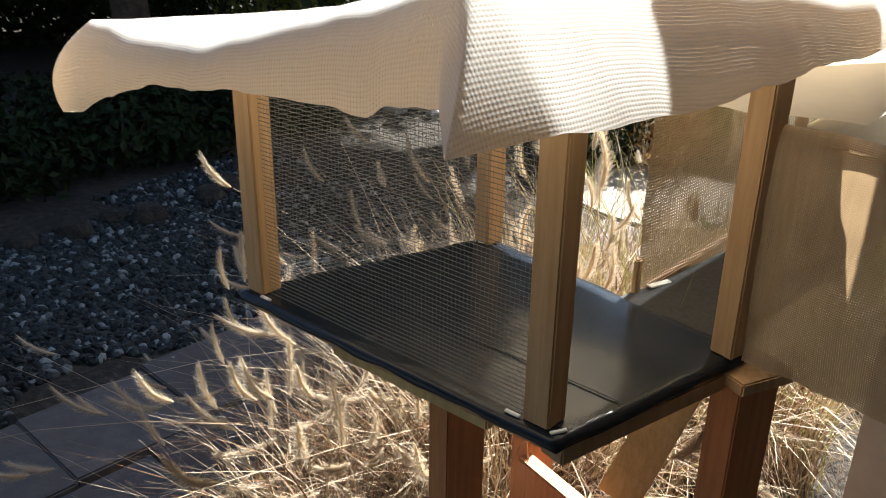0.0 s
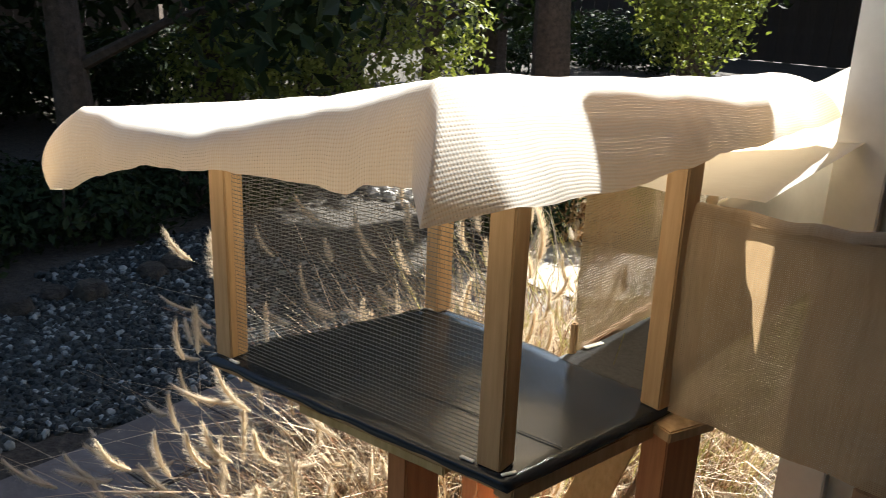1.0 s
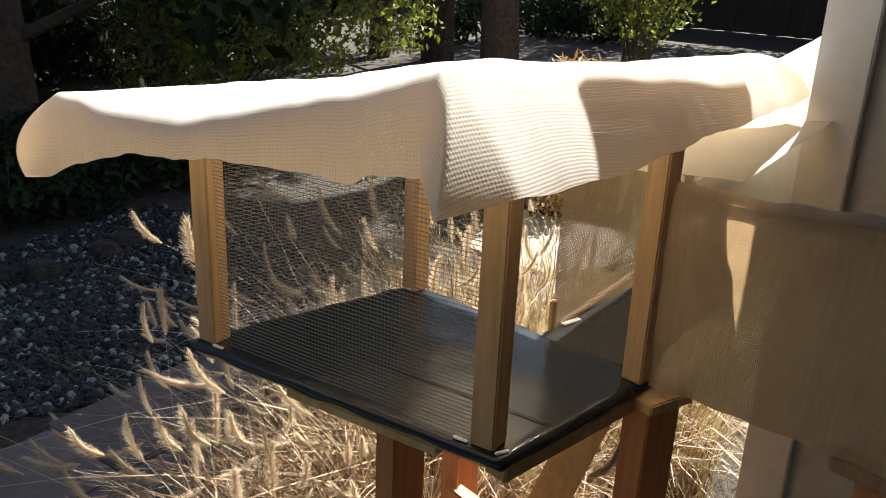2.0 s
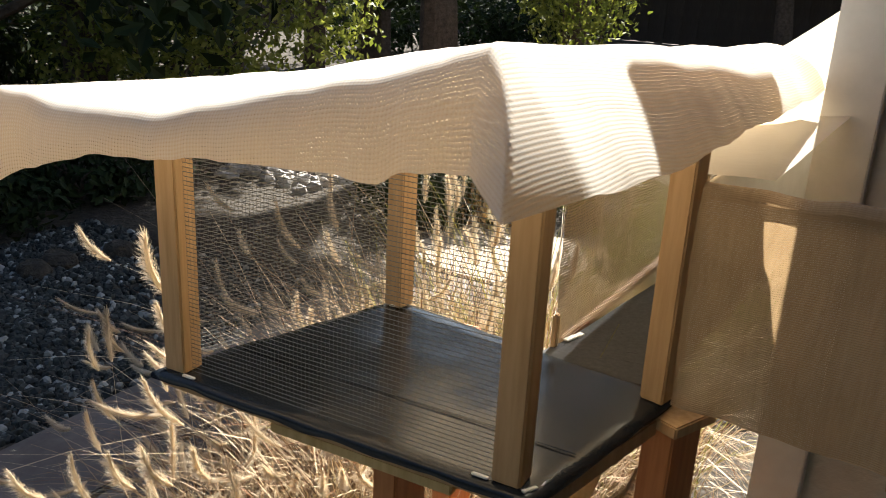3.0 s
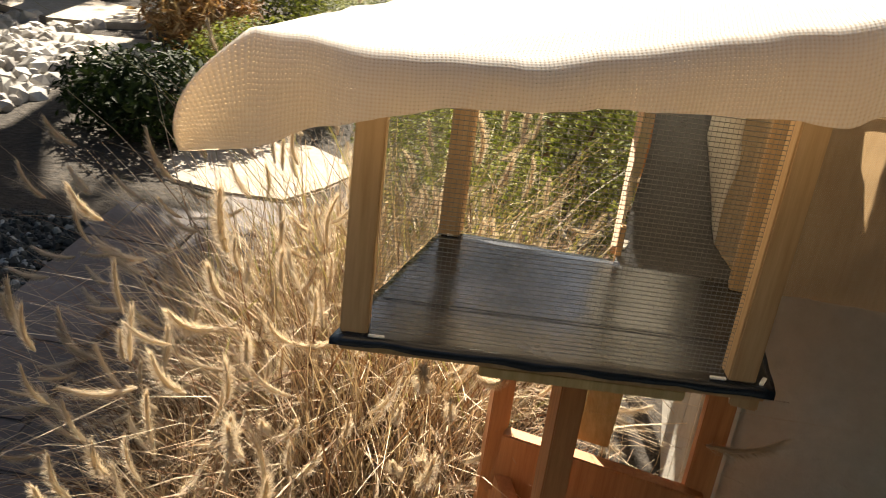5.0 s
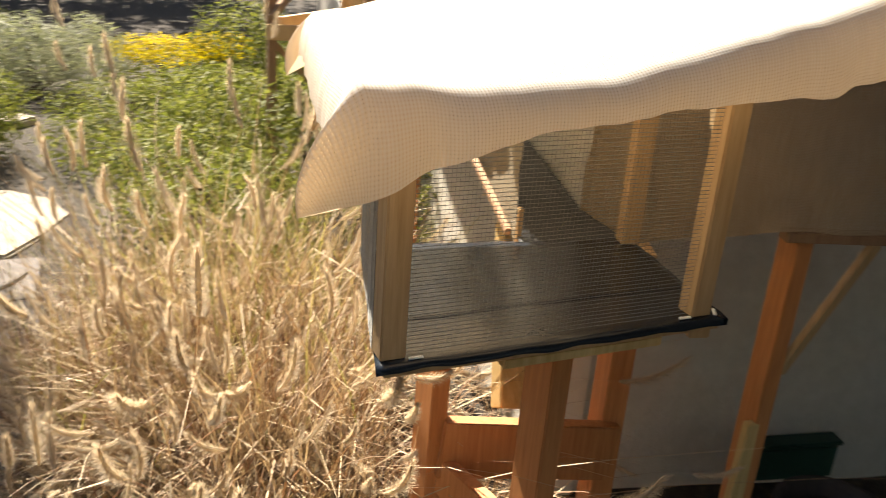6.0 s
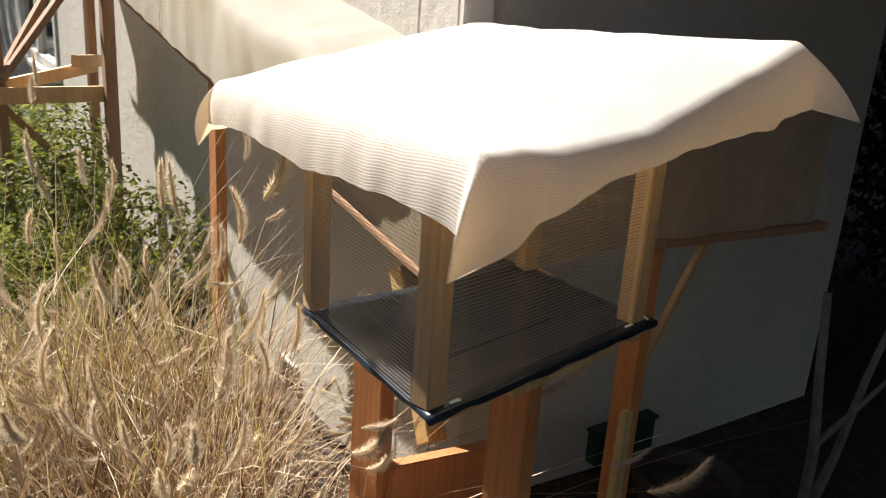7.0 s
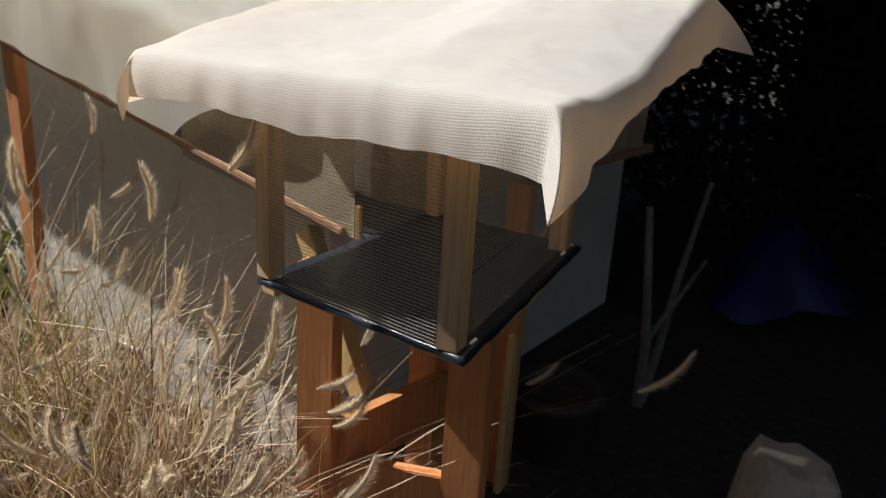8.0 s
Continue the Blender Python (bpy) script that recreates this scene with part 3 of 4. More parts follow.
tunnel = thing("cat_tunnel", "sloping cat tunnel covered in cream canvas", "animal tunnel")
T_LEN = 4.3


def tunnel_cover(a, b_):
    d = -0.02 + a * T_LEN
    b0 = 0.36 * max(0.0, 1 - d / 0.55)
    b_ = b0 + (1 - b0) * b_
    rise, over = min(1.0, b_ / 0.45), max(0.0, (b_ - 0.30) / 0.70)
    lift = 0.30 * math.sin(rise * math.pi / 2) ** 0.8 + 0.04 * over
    inward = 0.335 * over ** 1.25
    w = 0.010 * nz(d * 4.0, b_ * 3) + 0.005 * nz(d * 13, b_ * 8, 3) - 0.02 * abs(math.sin(d * math.pi / 0.62)) * math.sin(b_ * math.pi)
    q = tunnel_low(d) - NB * (inward + w) + Vector((0, 0, lift + w - 0.012))
    return q


cv = part("canvas_cover", sheet_bm(tunnel_cover, 150, 22, T_LEN, 0.62), TARP, tunnel)
for d in (1.78, 2.4, 3.1):
    def hoop(a, b_, d=d):
        q = tunnel_cover((d + 0.02 + (a - 0.5) * 0.012) / T_LEN, b_)
        return q + NB * 0.004 + Vector((0, 0, 0.004))
    part("seam", sheet_bm(hoop, 2, 22, 0.012, 0.6), OLD_WOOD, cv, "dark seam in the canvas")
part("lower_rail", bar_bm(tunnel_low(0.0) - Vector((0, 0, 0.03)) - NB * 0.02, tunnel_low(T_LEN) - Vector((0, 0, 0.03)) - NB * 0.02, 0.016, 0.014, side=(0, 0, 1)), OLD_WOOD, tunnel)


RAMP_AT = (0.0, 0.10, 0.5, 1.0)
RAMP_L = [Vector((0.440, 0.415, 0.934)), Vector((0.457, 0.475, 0.934)), Vector((0.60, 1.03, 0.988)), Vector((0.72, 1.62, 1.12))]
RAMP_R = [Vector((0.660, 0.375, 0.936)), Vector((0.645, 0.535, 0.948)), Vector((0.745, 1.09, 1.015)), Vector((0.90, 1.62, 1.13))]


def ramp_floor(a, b_):
    k = 0 if a < RAMP_AT[1] else (1 if a < RAMP_AT[2] else 2)
    f = (a - RAMP_AT[k]) / (RAMP_AT[k + 1] - RAMP_AT[k])
    q = lerp(lerp(RAMP_L[k], RAMP_L[k + 1], f), lerp(RAMP_R[k], RAMP_R[k + 1], f), b_)
    q.z += 0.002 * nz(a * 9, b_ * 3)
    return q


rf = part("ramp", sheet_bm(ramp_floor, 80, 8, 1.2, 0.2), RAMP_MAT, tunnel, "dark grey ribbed mat ramp")
sol = rf.modifiers.new("thickness", "SOLIDIFY")
sol.thickness = 0.006
for k in range(24):
    d = 0.03 + 0.026 * k
    e0, e1 = ramp_floor(d, 0.06), ramp_floor(d, 0.95)
    part("rib", bar_bm(e0 + Vector((0, 0, 0.004)), e1 + Vector((0, 0, 0.004)), 0.005, 0.003, bevel=0.0006, side=(0, 1, 0)), RAMP_MAT, rf)


def inner_left(a, b_):
    d = a * 0.45 + 0.075
    q = ramp_floor(d, 0.0) + NB * (0.006 + 0.006 * nz(d * 15, b_ * 5))
    return q + Vector((0, 0, -0.012 + (0.315 + 0.012 * nz(d * 8, 2.2)) * b_))


part("burlap_lining", sheet_bm(inner_left, 30, 14, 0.6, 0.31), LINING, tunnel, "open weave burlap side lining")


def inner_right(a, b_):
    d = 0.10 + a * 0.5
    q = ramp_floor(d, 1.0) - NB * (0.008 + 0.004 * nz(d * 9, b_ * 5))
    return q + Vector((0, 0, -0.008 + 0.30 * b_))


ir = part("side_panel", sheet_bm(inner_right, 20, 10, 0.6, 0.3), TRIM, tunnel, "pale painted side panel")
sol = ir.modifiers.new("thickness", "SOLIDIFY")
sol.thickness = 0.008


def near_lining(a, b_):
    q = lerp(ramp_floor(0.10, 1.0), Vector((0.668, 0.395, 0.935)), a)
    return q + Vector((0.012 * nz(a * 4, b_ * 3), 0, 0.33 * b_))


part("burlap_lining", sheet_bm(near_lining, 16, 14, 0.16, 0.33), BURLAP, tunnel)
part("mouth_slat", bar_bm((0.452, 0.452, 0.92), (0.452, 0.452, 1.0), 0.010, 0.014), PINE, tunnel)
for x, y, top, w, material in ((0.80, 1.885, 1.20, 0.038, CEDAR), (1.10, 3.35, 1.46, 0.055, OLD_WOOD)):
    part("support_post", bar_bm((x, y, 0), (x, y, top), w, 0.07, side=NB), material, tunnel)

# ---- burlap screen beside the cage, with its beam and post ----
screen = thing("burlap_screen", "shaded burlap sheet hung between the cage and the house", "screen")
SA, SB = Vector((0.672, 0.352, 0)), Vector((1.50, 0.086, 0))


def burlap_sheet(a, b_):
    q = lerp(SA, SB, a)
    z0 = 0.945 + 0.035 * min(1, a * 3) + 0.006 * nz(a * 6, 0.4)
    z1 = 1.262 + 0.03 * min(1, a * 3) + 0.010 * nz(a * 9, 5.4)
    q = q + Vector((0.30, 0.95, 0)) * (0.018 * nz(a * 5, b_ * 2.2, 1.1) + 0.006 * nz(a * 16, b_ * 6, 4.1))
    q.z = z0 + (z1 - z0) * b_
    return q


sh = part("burlap_sheet", sheet_bm(burlap_sheet, 70, 26, 0.87, 0.31), BURLAP, screen)


def burlap_fold(a, b_):
    q = burlap_sheet(a, 1.0)
    ang = b_ * math.pi * 1.3
    return q + Vector((0.2, 0.8, 0)) * (0.012 - 0.012 * math.cos(ang)) + Vector((0, 0, 0.014 * math.sin(ang) + 0.008 * nz(a * 14, 2.0)))


part("rolled_hem", sheet_bm(burlap_fold, 70, 8, 0.87, 0.06), BURLAP, sh)
part("beam", bar_bm((0.965, 0.272, 0.968), (1.56, 0.080, 0.968), 0.022, 0.038, side=(0, 0, 1)), OLD_WOOD, screen)
part("post", bar_bm((1.02, 0.285, 0), (1.02, 0.285, 0.958), 0.038, 0.07, side=DA), CEDAR, screen)
part("brace", bar_bm((1.035, 0.262, 0.64), (1.165, 0.212, 0.955), 0.016, 0.03, side=(0, 1, 0)), PINE, screen)
part("offcut", bar_bm((0.985, 0.26, 0.0), (1.0, 0.262, 0.52), 0.02, 0.05, side=(0, 1, 0)), FRESH, screen)


# ---- timber frame farther along the wall ----
tower = thing("timber_frame", "unfinished timber frame with diagonal braces against the house", "frame")
Q = Vector((0.61, 3.40, 0))
W1 = Vector((1.24, 3.86, 0))
part("post", bar_bm((Q.x, Q.y, 0), (Q.x, Q.y, 2.3), 0.042, 0.042), OLD_WOOD, tower)
part("post", bar_bm((W1.x, W1.y, 0), (W1.x, W1.y, 2.3), 0.045, 0.045), OLD_WOOD, tower)
part("beam", bar_bm((Q.x - 0.03, Q.y - 0.035, 0.875), (1.15, 3.40, 0.850), 0.075, 0.030, side=(0, 0, 1)), PINE, tower)
part("beam", bar_bm((Q.x + 0.03, Q.y + 0.035, 0.905), (W1.x, W1.y - 0.045, 0.93), 0.060, 0.030, side=(0, 0, 1)), PINE, tower)
part("block", bar_bm((1.04, 3.60, 0.985), (1.26, 3.82, 0.955), 0.06, 0.04, side=(0, 0, 1)), PINE, tower)
part("brace", bar_bm((Q.x + 0.01, Q.y + 0.04, 0.70 + 0.12), (Q.x + 0.24, Q.y + 0.10, 0.58), 0.040, 0.03, side=(0, 1, 0)), OLD_WOOD, tower)
part("brace", bar_bm((Q.x + 0.01, Q.y + 0.04, 0.93), (Q.x + 0.52, Q.y + 0.36, 1.52), 0.045, 0.03, side=(0, 1, 0)), OLD_WOOD, tower)
part("brace", bar_bm((Q.x - 0.01, Q.y - 0.06, 0.95), (Q.x + 0.50, Q.y + 0.10, 1.50), 0.045, 0.03, side=(0, 1, 0)), OLD_WOOD, tower)


# ---- planting ----
rng = random.Random(7)


def blades_mesh(count, rad, hmin, hmax, lean, width, seed, bias=(0, 0), segs=5, nod=0.6, bent=0.0):
    """Thin arching grass blades from a tuft."""
    g = random.Random(seed)
    verts, faces, ends = [], [], []
    for _ in range(count):
        a0, rr = g.uniform(0, 2 * math.pi), rad * math.sqrt(g.random())
        base = Vector((rr * math.cos(a0), rr * math.sin(a0), 0))
        az = a0 + g.gauss(0, 0.7)
        d = Vector((math.cos(az) + bias[0], math.sin(az) + bias[1], 0))
        h = g.uniform(hmin, hmax)
        le = abs(g.gauss(0, lean)) * h + 0.04 * h
        droop = g.random() ** 1.3 * nod * h
        side = Vector((-d.y, d.x, 0)).normalized() * width * g.choice((0.5, 0.7, 0.8, 1.0, 1.0, 1.5))
        tw = g.uniform(-1.2, 1.2)
        side = side * math.cos(tw) + Vector((d.x, d.y, 0)) * (width * math.sin(tw) * 0.6)
        wob = [g.gauss(0, 0.020) for _ in range(4)]
        curl = g.gauss(0, 0.24) * h
        snap = g.uniform(0.4, 0.8) if g.random() < bent else 2.0
        fall, away = g.uniform(0.5, 1.9), Vector((g.gauss(0, 0.5), g.gauss(0, 0.5), 0))
        k = len(verts)
        last = None
        for i in range(segs + 1):
            t = i / segs
            c = base + d * (le * t ** 1.7) + Vector((wob[0] * math.sin(t * 5 + wob[2] * 99) , wob[1] * math.sin(t * 4 + wob[3] * 99), h * t - droop * t ** 3))
            c += Vector((-d.y, d.x, 0)) * curl * t * t
            if t > snap:      # a broken blade hangs over
                c += (t - snap) * h * (d * 0.35 + away - Vector((0, 0, fall)))
            c.z = max(c.z, 0.01)
            w = side * (1 - 0.85 * t)
            verts.extend((tuple(c - w), tuple(c + w)))
            if i:
                faces.append((k + 2 * i - 2, k + 2 * i - 1, k + 2 * i + 1, k + 2 * i))
            prev, last = last, c
        ends.append((last.copy(), (last - prev).normalized()))
    me = bpy.data.meshes.new("blades")
    me.from_pydata(verts, [], faces)
    return me, ends


def spike_mesh(length, rad, seed):
    """A bottle-brush seed head along +z: a bent core with fine bristles."""
    g = random.Random(seed)
    verts, faces = [], []

    def centre(t):
        return Vector((0.38 * length * t * t, 0, length * (t - 0.14 * t * t)))

    def shape(t):
        return rad * (0.35 + 0.65 * math.sin(math.pi * min(1, t * 0.92 + 0.08)) ** 0.7)
    n, m = 7, 5
    for i in range(n + 1):
        t = i / n
        for j in range(m):
            a = 2 * math.pi * j / m
            verts.append(tuple(centre(t) + Vector((math.cos(a), math.sin(a), 0)) * shape(t) * 0.28))
    for i in range(n):
        for j in range(m):
            faces.append((i * m + j, i * m + (j + 1) % m, (i + 1) * m + (j + 1) % m, (i + 1) * m + j))
    for _ in range(620):
        t, a = g.random(), g.uniform(0, 2 * math.pi)
        o = Vector((math.cos(a), math.sin(a), 0))
        s = Vector((-o.y, o.x, 0)) * 0.0005
        c = centre(t) + o * shape(t) * 0.2
        e = c + o * shape(t) * g.uniform(0.5, 1.25) + Vector((0.45 * t, 0, 1)) * g.uniform(0.006, 0.024)
        k = len(verts)
        verts.extend((tuple(c - s), tuple(c + s), tuple(e)))
        faces.append((k, k + 1, k + 2))
    me = bpy.data.meshes.new("seed_head")
    me.from_pydata(verts, [], faces)
    me.materials.append(SPIKE)
    return me


SPIKES = [spike_mesh(0.11, 0.0155, 1), spike_mesh(0.13, 0.017, 2), spike_mesh(0.095, 0.014, 3), spike_mesh(0.14, 0.016, 4)]


def grass_clump(x, y, count, rad, height, heads, seed, bias=(0, 0), material=None, green=0.0):
    root = thing("fountain_grass", "dry tan fountain grass clump with feathery drooping seed heads", "grass", "fountain grasses")
    root.location = (x, y, ground_z(x, y) - 0.01)
    me, _ = blades_mesh(int(count * 0.60), rad, height * 0.32, height * 0.84, 0.42, 0.0034, seed, bias, 7, 0.6, 0.5)
    me.materials.append(material or DRY)
    ob = new("blades", me)
    ob.parent = root
    ob["kind"] = "stuff"
    if green:
        me, _ = blades_mesh(int(count * green), rad, height * 0.5, height * 0.95, 0.28, 0.0022, seed + 7, bias)
        me.materials.append(GREEN_BLADE)
        ob = new("green_blades", me)
        ob.parent = root
        ob["kind"] = "stuff"
    if not heads:
        return root
    me, ends = blades_mesh(int(heads * 2.3), rad * 1.1, height * 0.52, height * 0.96, 0.50, 0.0020, seed + 3, (bias[0] * 0.7, bias[1] * 0.7), 9, 1.25)
    me.materials.append(DRY)
    ob = new("stem_tuft", me)
    ob.parent = root
    ob["kind"] = "stuff"
    for i, (e, d) in enumerate(ends):
        h = new("seed_head", SPIKES[(i + seed) % 4])
        h.parent = root
        q = d.to_track_quat("Z", "X")
        h.matrix_basis = Matrix.Translation(e) @ q.to_matrix().to_4x4() @ pose(0, 0, 0, 0, 0, 0) @ Matrix.Scale(0.8 + 0.4 * ((i * 37) % 10) / 10, 4)
    return root


#             x      y    blades rad  height heads seed bias
grass_clump(0.04, 0.68, 1500, 0.20, 1.02, 26, 11, (0.0, 0.12))
grass_clump(-0.26, 0.70, 1300, 0.22, 0.68, 22, 12, (-0.35, -0.1))
grass_clump(0.14, 0.98, 1400, 0.22, 1.14, 24, 13, (-0.15, 0.1), green=0.05)
grass_clump(-0.24, 1.12, 1500, 0.26, 0.94, 24, 14, (-0.3, 0.1), green=0.05)
grass_clump(0.12, 0.30, 1300, 0.17, 0.70, 0, 15, (-0.4, -0.22))
grass_clump(0.46, 0.58, 700, 0.13, 0.60, 0, 16, (0.0, -0.05))
grass_clump(0.05, 1.50, 1300, 0.26, 1.28, 20, 17, (-0.1, 0.1), green=0.14)
grass_clump(0.38, 1.40, 1100, 0.19, 1.0, 12, 18, (-0.2, 0.0), green=0.14)
grass_clump(-0.30, 0.36, 500, 0.14, 0.66, 20, 19, (-0.5, -0.25))
grass_clump(-0.08, 0.90, 1100, 0.20, 1.12, 24, 34, (-0.05, 0.1))
grass_clump(-0.34, 1.40, 1000, 0.22, 1.08, 20, 35, (-0.15, 0.1), green=0.05)
grass_clump(-0.42, 0.62, 420, 0.13, 0.56, 14, 31, (-0.9, -0.15))
grass_clump(-0.46, 0.95, 520, 0.15, 0.66, 14, 32, (-0.8, 0.05))
grass_clump(-0.14, 0.18, 420, 0.12, 0.56, 12, 33, (-0.7, -0.35))


def leaf_cloud(name, lobes, count, size, material, seed, parent, shell=0.55, droop=0.0, long=1.6):
    """Many small leaves filling the lobes (centre, radii) of a crown, denser towards their outside."""
    g = random.Random(seed)
    verts, faces = [], []
    weights = [r[0] * r[1] * r[2] for _, r in lobes]
    for _ in range(count):
        (c, r) = g.choices(lobes, weights)[0]
        v_ = Vector((g.gauss(0, 1), g.gauss(0, 1), g.gauss(0, 1))).normalized()
        k = shell + (1.08 - shell) * g.random() ** 0.7
        k *= 1 + 0.22 * nz(v_.x * 2.5 + seed, v_.y * 2.5, v_.z * 2.5)
        q = Vector(c) + Vector((v_.x * r[0], v_.y * r[1], v_.z * r[2])) * k
        n = (v_ + Vector((g.gauss(0, 0.6), g.gauss(0, 0.6), g.gauss(0, 0.6) + 0.4))).normalized()
        a = n.orthogonal().normalized()
        a = (Matrix.Rotation(g.uniform(0, 6.28), 3, n) @ a)
        a.z -= droop
        b_ = n.cross(a).normalized()
        s = size * g.uniform(0.6, 1.3)
        k0 = len(verts)
        verts.extend((tuple(q), tuple(q + a * s * long * 0.5 + b_ * s * 0.42 + n * s * 0.12), tuple(q + a * s * long), tuple(q + a * s * long * 0.5 - b_ * s * 0.42 + n * s * 0.12)))
        faces.append((k0, k0 + 1, k0 + 2, k0 + 3))
    me = bpy.data.meshes.new(name)
    me.from_pydata(verts, [], faces)
    me.materials.append(material)
    ob = new(name, me)
    ob.parent = parent
    ob["kind"] = "stuff"
    return ob


def limb_bm(points, r0, r1, bm=None, sides=7):
    bm = bm or bmesh.new()
    rings = []
    n = len(points)
    for i, q in enumerate(points):
        q = Vector(q)
        d = (Vector(points[min(i + 1, n - 1)]) - Vector(points[max(i - 1, 0)])).normalized()
        x = d.orthogonal().normalized()
        y = d.cross(x)
        r = r0 + (r1 - r0) * i / (n - 1)
        rings.append([bm.verts.new(q + (x * math.cos(a) + y * math.sin(a)) * r * (1 + 0.15 * nz(i * 1.3, a))) for a in [2 * math.pi * k / sides for k in range(sides)]])
    for a, b_ in zip(rings, rings[1:]):
        for k in range(sides):
            bm.faces.new((a[k], a[(k + 1) % sides], b_[(k + 1) % sides], b_[k]))
    bm.faces.new(rings[-1])
    bm.faces.new(list(reversed(rings[0])))
    return bm


def shrub(name, x, y, lobes, count, size, material, seed, label, category="shrub", stems=5, bark=None, **kw):
    root = thing(name, label, category)
    root.location = (x, y, ground_z(x, y))
    g = random.Random(seed)
    bm = bmesh.new()
    for i in range(stems):
        c, r = lobes[i % len(lobes)]
        tip = Vector(c) + Vector((g.uniform(-0.4, 0.4) * r[0], g.uniform(-0.4, 0.4) * r[1], g.uniform(0.0, 0.5) * r[2]))
        a = Vector((g.uniform(-0.06, 0.06), g.uniform(-0.06, 0.06), -0.03))
        mid = lerp(a, tip, 0.5) + Vector((g.uniform(-0.05, 0.05), g.uniform(-0.05, 0.05), 0.03))
        limb_bm([a, mid, tip], 0.016, 0.004, bm, 5)
    part("woody_base", bm, bark or BARK, root)["kind"] = "stuff"
    leaf_cloud("foliage", lobes, count, size, material, seed + 1, root, **kw)
    return root


def tree(x, y, height, spread, material, seed, label, count=9000, size=0.085, low=0.3):
    root = thing("tree", label, "tree", "garden trees")
    root.location = (x, y, 0)
    g = random.Random(seed)
    top = Vector((g.uniform(-0.3, 0.3), g.uniform(-0.3, 0.3), height * 0.8))
    pts = [Vector((0, 0, -0.1))] + [lerp((0, 0, 0), top, t) + Vector((g.uniform(-0.08, 0.08), g.uniform(-0.08, 0.08), 0)) for t in (0.25, 0.5, 0.75, 1)]
    bm = limb_bm(pts, 0.035 * height / 1.6, 0.02, None, 9)
    lobes = []
    for i in range(11):
        t = low + (0.98 - low) * (i + g.random()) / 11
        a = i * 2.4 + g.uniform(-0.4, 0.4)
        reach = spread * (1.1 - 0.65 * t) * g.uniform(0.6, 1.0)
        st = lerp((0, 0, 0), top, min(1, t * 0.85))
        e = st + Vector((math.cos(a) * reach, math.sin(a) * reach, 0.18 * height * g.uniform(0.3, 1.0)))
        limb_bm([st, lerp(st, e, 0.5) + Vector((0, 0, 0.06)), e], 0.05, 0.012, bm, 6)
        rr = spread * g.uniform(0.36, 0.55)
        lobes.append((tuple(e), (rr, rr, rr * g.uniform(0.6, 0.9))))
    part("trunk", bm, BARK, root)
    leaf_cloud("crown", lobes, count, size, material, seed + 1, root, shell=0.25)
    return root


# low plants along the sunlit path, away from the cage
shrub("shrub", -1.08, 4.48, [((0, 0, 0.28), (0.50, 0.44, 0.27)), ((0.2, -0.12, 0.24), (0.32, 0.3, 0.24)), ((-0.3, 0.15, 0.24), (0.3, 0.3, 0.24))], 8000, 0.019, LEAF, 21, "clipped round green shrub")
shrub("shrub", -1.50, 3.62, [((0, 0, 0.24), (0.34, 0.36, 0.24)), ((-0.3, 0.1, 0.22), (0.3, 0.3, 0.22))], 3600, 0.026, LEAF_SHADE, 22, "dark shaded low shrub", long=2.4)
shrub("rust_grass", -1.14, 3.80, [((0, 0, 0.20), (0.22, 0.24, 0.21))], 1500, 0.022, LEAF_RUST, 23, "reddish brown dry perennial", "plant", long=2.8)
shrub("rust_grass", -1.98, 5.95, [((0, 0, 0.30), (0.42, 0.42, 0.32))], 2600, 0.026, LEAF_RUST, 24, "orange brown ornamental grass tuft", "plant", long=5.0)
shrub("lavender", -0.56, 6.0, [((0, 0, 0.28), (0.34, 0.34, 0.28)), ((0.36, -0.1, 0.27), (0.32, 0.34, 0.29)), ((-0.25, 0.2, 0.26), (0.3, 0.3, 0.26))], 7000, 0.013, LEAF_GREY, 25, "grey green lavender bush", long=4.5)
shrub("shrub", -1.75, 7.1, [((0, 0, 0.26), (0.7, 0.5, 0.28)), ((0.5, 0.3, 0.25), (0.5, 0.5, 0.26))], 4500, 0.026, LEAF, 26, "loose green shrub beside the path")
shrub("yellow_flowers", 0.40, 5.75, [((0, 0, 0.36), (0.34, 0.34, 0.10)), ((0.36, 0.1, 0.38), (0.26, 0.3, 0.10)), ((-0.2, 0.2, 0.34), (0.26, 0.3, 0.09))], 2600, 0.019, PETAL, 27, "bright yellow flowering perennial", "flower")
shrub("shrub", 0.42, 5.70, [((0, 0, 0.18), (0.5, 0.4, 0.18)), ((0.4, 0.1, 0.18), (0.36, 0.4, 0.18))], 4200, 0.020, LEAF, 28, "green leafy base of the flower bed")
shrub("shrub", 0.02, 4.75, [((0, 0, 0.17), (0.5, 0.5, 0.18)), ((0.5, 0.2, 0.19), (0.45, 0.5, 0.20)), ((-0.15, -0.6, 0.15), (0.4, 0.45, 0.16)), ((0.4, -0.6, 0.18), (0.4, 0.5, 0.19))], 11000, 0.018, LEAF, 29, "bushy green perennials in the sun")
shrub("shrub", 0.72, 3.25, [((0, 0, 0.34), (0.34, 0.6, 0.34)), ((-0.25, 0.5, 0.3), (0.36, 0.5, 0.32)), ((0.25, -0.55, 0.30), (0.24, 0.4, 0.28)), ((0.28, 0.55, 0.42), (0.25, 0.45, 0.38))], 9000, 0.023, LEAF, 30, "leafy green shrub against the house wall")
shrub("shrub", 0.2, 2.5, [((0, 0, 0.26), (0.4, 0.4, 0.26)), ((-0.1, 0.7, 0.24), (0.4, 0.45, 0.22))], 6500, 0.019, LEAF, 31, "green perennials behind the dry grass")
